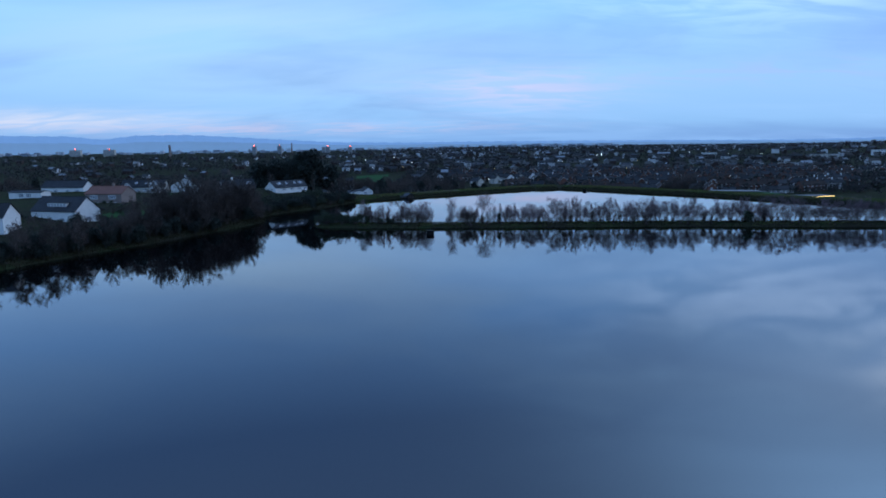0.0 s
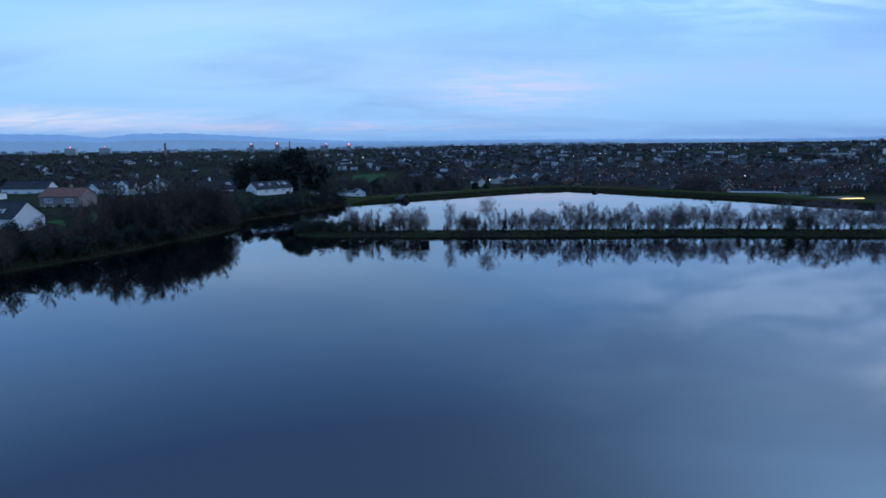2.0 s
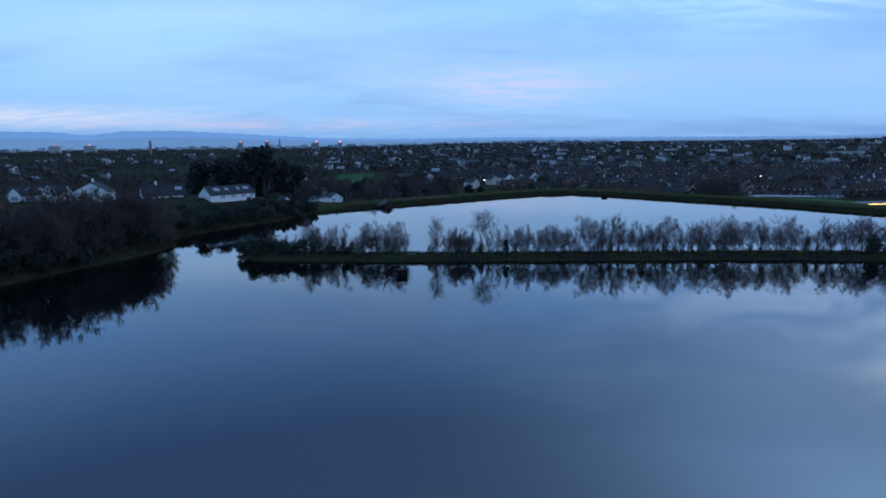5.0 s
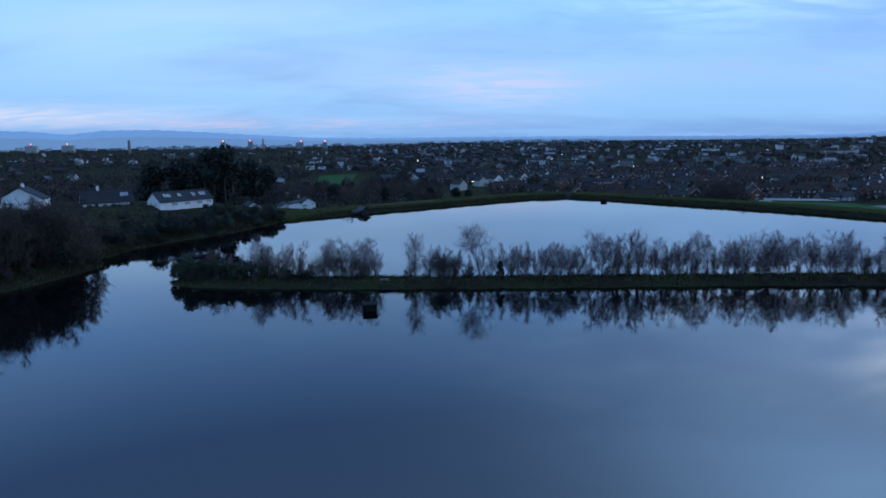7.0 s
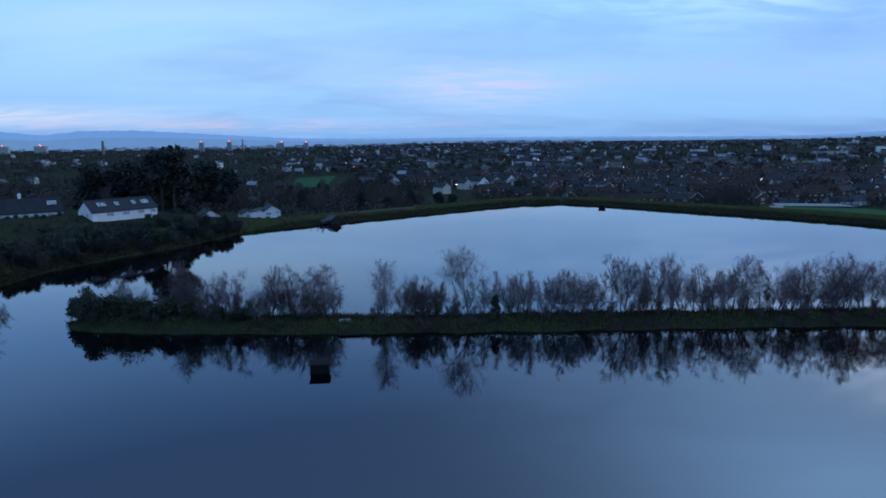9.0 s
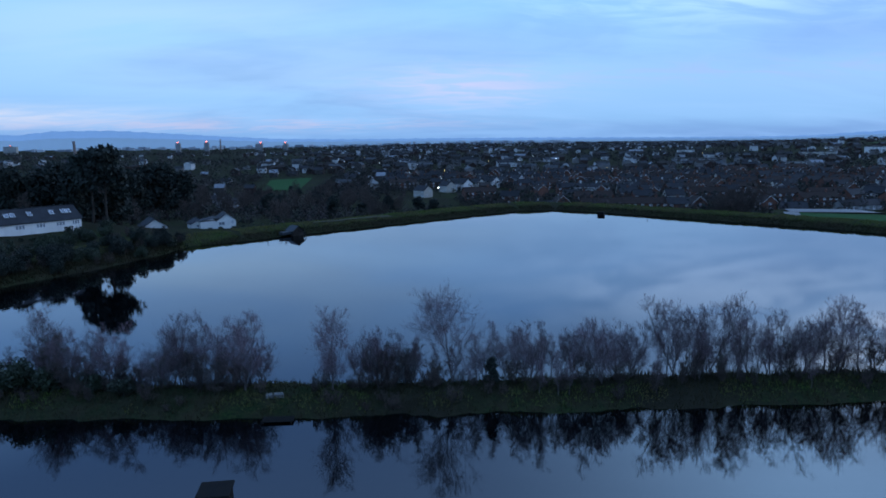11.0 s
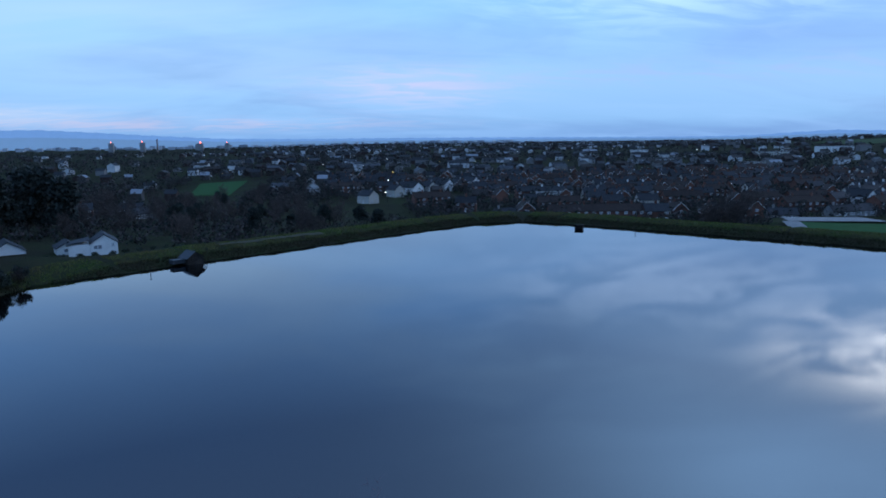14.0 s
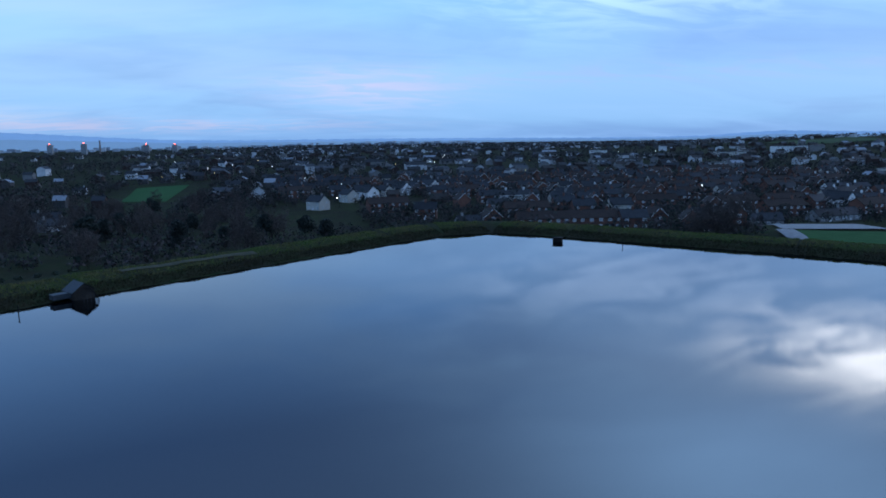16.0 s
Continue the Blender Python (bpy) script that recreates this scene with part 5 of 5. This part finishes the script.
# boathouse: gabled tin roof and an arched cage of bars over the water
ob = empty("boathouse", "weathered tin boathouse with an arched barred front over the water", "boathouse")
s = Shape()
s.box(-2.6, 0.5, -1.5, 2.6, 6.5, 2.3)
s.face([(-2.6, 0.5, 2.3), (2.6, 0.5, 2.3), (0, 0.5, 4.3)])
s.face([(2.6, 6.5, 2.3), (-2.6, 6.5, 2.3), (0, 6.5, 4.3)])
part("wall", s, M["dark_bark"], ob, "dark timber wall")
for sg in (-1, 1):
    s = Shape()
    a = [(0, 0.1, 4.45), (0, 7.0, 4.45), (sg * 3.3, 7.0, 2.0), (sg * 3.3, 0.1, 2.0)]
    a = a if sg < 0 else a[::-1]
    s.face(a[::-1])
    s.face([(p[0], p[1], p[2] + 0.1) for p in a])
    for i in range(4):
        p, q = a[i], a[(i + 1) % 4]
        s.face([p, q, (q[0], q[1], q[2] + 0.1), (p[0], p[1], p[2] + 0.1)])
    part("roof_slope", s, M["tin" if sg < 0 else "slate"], ob, "pale tin roof slope" if sg < 0 else "dark grey roof slope")
s = Shape()
s.box(-7.2, 2.2, 0.6, -2.7, 5.0, 2.0)
part("lean_to", s, M["tin"], ob)
for i in range(6):
    yy = 0.4 - 0.75 * i
    k = 1 - 0.04 * i
    s = Shape()
    s.tube([(2.7 * k * math.cos(a), yy, 3.6 * k * math.sin(a) - 0.4) for a in np.linspace(0, math.pi, 11)], [0.05] * 11, 4)
    part("arch_rib", s, M["iron"], ob)
for j in range(9):
    a = math.pi * j / 8
    s = Shape()
    s.tube([(2.7 * math.cos(a), 0.4, 3.6 * math.sin(a) - 0.4), (2.7 * 0.8 * math.cos(a), -3.35, 3.6 * 0.8 * math.sin(a) - 0.4)], [0.04, 0.04], 4)
    part("cage_bar", s, M["iron"], ob)
for j in range(5):
    s = Shape()
    xx = -1.8 + 0.9 * j
    s.tube([(xx, -3.35, -1.2), (xx, -3.35, 2.88 * math.sqrt(max(0, 1 - (xx / 2.16) ** 2)) - 0.4)], [0.05, 0.05], 4)
    part("front_bar", s, M["tin"], ob)
ob.location, ob.rotation_euler, ob.scale = (-22.4, 379.0, 0.1), (0, 0, radians(38)), (0.7, 0.72, 0.68)


# ---------------------------------------------------------------- ground pieces of the town
def patch(name, label, category, corners, mat, lift, n=14, kind="structure"):
    """A piece of ground cover laid on the land between four corners."""
    a, b, c, d = [np.array(p, float) for p in corners]
    u, w = np.meshgrid(np.linspace(0, 1, n), np.linspace(0, 1, n))
    u, w = u[..., None], w[..., None]
    p = (a * (1 - u) + b * u) * (1 - w) + (d * (1 - u) + c * u) * w
    z = height(p[..., 0], p[..., 1]) + lift
    i = np.arange(n * n).reshape(n, n)
    q = np.stack([i[:-1, :-1], i[:-1, 1:], i[1:, 1:], i[1:, :-1]], -1).reshape(-1, 4)
    return tagged(new(name, array_mesh(name, np.concatenate([p, z[..., None]], -1).reshape(-1, 3), q, mat, True)), label, category, kind=kind)


patch("lawn", "mown green lawn below the embankment", "lawn", [(165, 409), (215, 378), (222, 413), (178, 435)], M["lawn"], 0.5, 30)
patch("road", "pale wet road beside the lawn", "road", [(176, 438), (236, 419), (242, 431), (181, 450)], M["paving"], 0.6, 24)
patch("pavement", "pale paved path at the lawn's edge", "path", [(161.5, 411.5), (165, 409), (178, 435), (173, 438)], M["paving"], 0.7, 20)
patch("field", "small green playing field among woods", "field", [(-108, 738), (-74, 724), (-82, 872), (-124, 862)], M["lawn"], 0.4, 20)
patch("garden_lawn", "mown garden lawn by the bungalows", "lawn", [(-146, 318), (-118, 308), (-112, 322), (-138, 330)], M["lawn"], 0.25)
patch("garden_lawn", "mown garden lawn by the bungalows", "lawn", [(-132, 236), (-112, 226), (-112, 244), (-126, 256)], M["lawn"], 0.25)
patch("pasture", "pale green pasture on the far hillside", "field", [(925, 1310), (1120, 1290), (1150, 1450), (950, 1460)], M["pasture"], 1.0, 12)
patch("path", "bare earth path behind the embankment", "path", [(-21, 396.2), (-19.5, 394.4), (7, 412.6), (5.5, 414.6)], M["dirt"], 0.2, 16)
# thicket beside the lawn
for _ in range(34):
    x, y = rng.uniform(148, 171), rng.uniform(440, 456)
    plant("wood", "thicket_tree", WOOD[int(rng.integers(5))] if rng.uniform() < 0.5 else SCRUB[int(rng.integers(3))], "dark tangled thicket below the embankment",
          "tree", "thicket by the lawn", x, y, rng.uniform(0.6, 0.8) if rng.uniform() < .7 else 1.1)

# canopy with amber strip lights, and street lamps
ob = empty("lit_canopy", "flat-roofed building with an amber-lit canopy", "building")
s = Shape()
s.box(-14, 0, -3, 14, 8, 3.0)
part("wall", s, M["grey_wall"], ob)
s = Shape()
s.box(-15.5, -4, 3.0, 15.5, 8.5, 3.5)
part("roof", s, M["tin"], ob)
s = Shape()
s.box(-15.3, -4.12, 3.1, 15.3, -4.0, 3.3)
part("strip_light", s, M["lamp_amber"], ob, "glowing amber strip light")
for x in (-14, -5, 5, 14):
    s = Shape()
    s.tube([(x, -3.6, -5), (x, -3.6, 3.0)], [0.12, 0.12], 6)
    part("post", s, M["iron"], ob)
ob.location, ob.rotation_euler = (232, 418.5, -7.9), (0, 0, radians(6))


def street_lamp(x, y, amber=False):
    ob = empty("street_lamp", "tall thin street lamp, lit", "street lamp", "street lamps of the town")
    s = Shape()
    s.tube([(0, 0, -1), (0, 0, 5.8), (0.5, 0, 6.4), (1.1, 0, 6.5)], [0.09, 0.07, 0.06, 0.05], 6)
    part("pole", s, M["iron"], ob)
    s = Shape()
    s.tube([(0.9, 0, 6.42), (1.3, 0, 6.42), (1.7, 0, 6.42)], [0.12, 0.22, 0.12], 8)
    part("lamp_head", s, M["lamp_amber" if amber else "lamp_white"], ob, "glowing lamp head")
    ob.location, ob.rotation_euler = (x, y, ground_at(x, y)), (0, 0, rng.uniform(0, 6.28))


for k in range(48):
    y = rng.uniform(600, 1500)
    x = rng.uniform(-0.02 if y < 900 else -0.2, 0.72) * (y - 246) + 12
    street_lamp(x, y, rng.uniform() < 0.35)

# big pale buildings of the far town
for x, y, L, D, h, turn, mat in [(487, 1250, 26, 14, 9, -15, "white"), (478, 912, 52, 16, 6, 6, "white"), (620, 1100, 40, 14, 8, -10, "cream"), (400, 1020, 60, 12, 7, -5, "grey_wall"),
                                 (760, 1150, 60, 14, 9, 5, "white"), (560, 760, 44, 14, 7, 10, "cream"), (640, 880, 50, 14, 7, -8, "grey_wall")]:
    ob = empty("long_building", "pale flat-roofed building among the distant houses", "building", "large buildings of the far town")
    s = Shape()
    s.box(-L / 2, -D / 2, -3, L / 2, D / 2, h)
    part("wall", s, M[mat], ob)
    s = Shape()
    s.box(-L / 2 - 0.4, -D / 2 - 0.4, h, L / 2 + 0.4, D / 2 + 0.4, h + 0.6)
    part("roof", s, M["slate"], ob)
    n = int(L // 6)
    for i in range(n):
        for z in range(1, int(h), 3):
            stick("window", window_mesh(3.4, 1.5, False, 3), ob, (-L / 2 + L * (i + 0.5) / n, -D / 2, z))
    put(ob, x, y, turn)

# tower blocks with red warning lamps, and two chimneys on the horizon
for x, y, top, w in [(-1486, 2600, 28, 44), (-1351, 2600, 28, 44), (-776, 2600, 33, 15), (-676, 2600, 34, 15), (-486, 2600, 29, 15), (-398, 2600, 28, 15), (-560, 2900, 27, 16)]:
    ob = empty("tower_block", "distant pale tower block with red roof lamps", "tower block", "tower blocks on the skyline")
    g = ground_at(x, y)
    h = top - g
    s = Shape()
    s.box(-w / 2, -7, -5, w / 2, 7, h)
    part("wall", s, M["cream" if w > 30 else "grey_wall"], ob)
    for z in np.arange(2, h - 1, 3.0):
        s = Shape()
        s.box(-w / 2 + 1, -7.15, z, w / 2 - 1, -7.0, z + 1.3)
        part("window_band", s, M["glass"], ob)
    s = Shape()
    s.box(-3, -3, h, 3, 3, h + 2.4)
    part("roof_house", s, M["grey_wall"], ob)
    if y < 2700:
        s = Shape()
        s.tube([(0, -3.2, h + 2.4), (0, -3.2, h + 4.0), (0, -3.2, h + 5.6)], [1.0, 1.7, 1.0], 8)
        part("warning_lamp", s, M["lamp_red"], ob, "glowing red warning lamp")
    ob.location = (x, y, g)
for x, y, top, r in [(-883, 2065, 41, 4.6), (-628, 2600, 45, 3.0)]:
    ob = empty("chimney_stack", "tall dark brick chimney stack on the skyline", "chimney", "chimney stacks")
    g = ground_at(x, y)
    s = Shape()
    s.tube([(0, 0, -4), (0, 0, (top - g) * 0.5), (0, 0, top - g - 2), (0, 0, top - g - 2), (0, 0, top - g)], [r, r * 0.85, r * 0.72, r * 0.85, r * 0.85], 12)
    part("shaft", s, M["stone"], ob)
    ob.location = (x, y, g)


# parked cars
def car(x, y, turn, mat, label):
    ob = empty("parked_car", label, "car", "parked cars")
    s = Shape()
    prof = [(-2.1, 0.35), (2.1, 0.35), (2.15, 0.75), (1.25, 0.92), (-1.9, 0.95), (-2.15, 0.7)]
    s.face([(a, -0.85, b) for a, b in prof])
    s.face([(a, 0.85, b) for a, b in prof[::-1]])
    for (a, b), (c, d) in zip(prof, prof[1:] + prof[:1]):
        s.face([(c, -0.85, d), (a, -0.85, b), (a, 0.85, b), (c, 0.85, d)])
    part("body", s, mat, ob)
    s = Shape()
    s.box(-1.75, -0.76, 0.9, 1.15, 0.76, 1.42, inset=0.28)
    part("windows", s, M["glass"], ob, "dark car windows")
    s = Shape()
    s.box(-1.4, -0.5, 1.42, 0.8, 0.5, 1.48)
    part("roof", s, mat, ob)
    for wx in (-1.3, 1.3):
        for wy in (-0.86, 0.86):
            s = Shape()
            s.tube([(wx, wy - 0.1, 0.32), (wx, wy + 0.1, 0.32)], [0.32, 0.32], 10)
            part("wheel", s, M["iron"], ob)
    put(ob, x, y, turn)


M["car_white"] = material("white_car_paint", (0.75, 0.76, 0.77), 0.25, (0.66, 0.67, 0.68), 2, 0.3)
M["car_grey"] = material("grey_car_paint", (0.22, 0.23, 0.25), 0.25, (0.17, 0.18, 0.19), 2, 0.3)
for i, (x, y, t) in enumerate([(262, 520, 20), (267, 519, 15), (272, 522, 80), (277, 520, 10), (258, 524, 70), (253, 519, 5), (206, 482, 30), (176, 480, -40), (186, 484, 10), (120, 494, -5), (226, 533, 60), (232, 530, 5)]):
    car(x, y, t, M["car_white" if i % 3 else "car_grey"], "white car parked beside the brick houses" if i % 3 else "grey car parked beside the brick houses")


# the far city at the foot of the hills, haze painted in as pale blue
M["city"] = island_material("haze_tinted_city", [(0, (0.30, 0.33, 0.38)), (0.4, (0.48, 0.51, 0.56)), (0.75, (0.66, 0.68, 0.72))])
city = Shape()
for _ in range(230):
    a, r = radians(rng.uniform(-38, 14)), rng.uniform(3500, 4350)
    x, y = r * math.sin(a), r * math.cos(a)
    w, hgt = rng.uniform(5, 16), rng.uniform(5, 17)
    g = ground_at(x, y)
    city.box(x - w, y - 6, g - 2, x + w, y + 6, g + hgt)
tagged(new("far_city", city.mesh("far_city", M["city"])), "far city blocks below the hills, painted pale blue as haze", "buildings", kind="stuff")
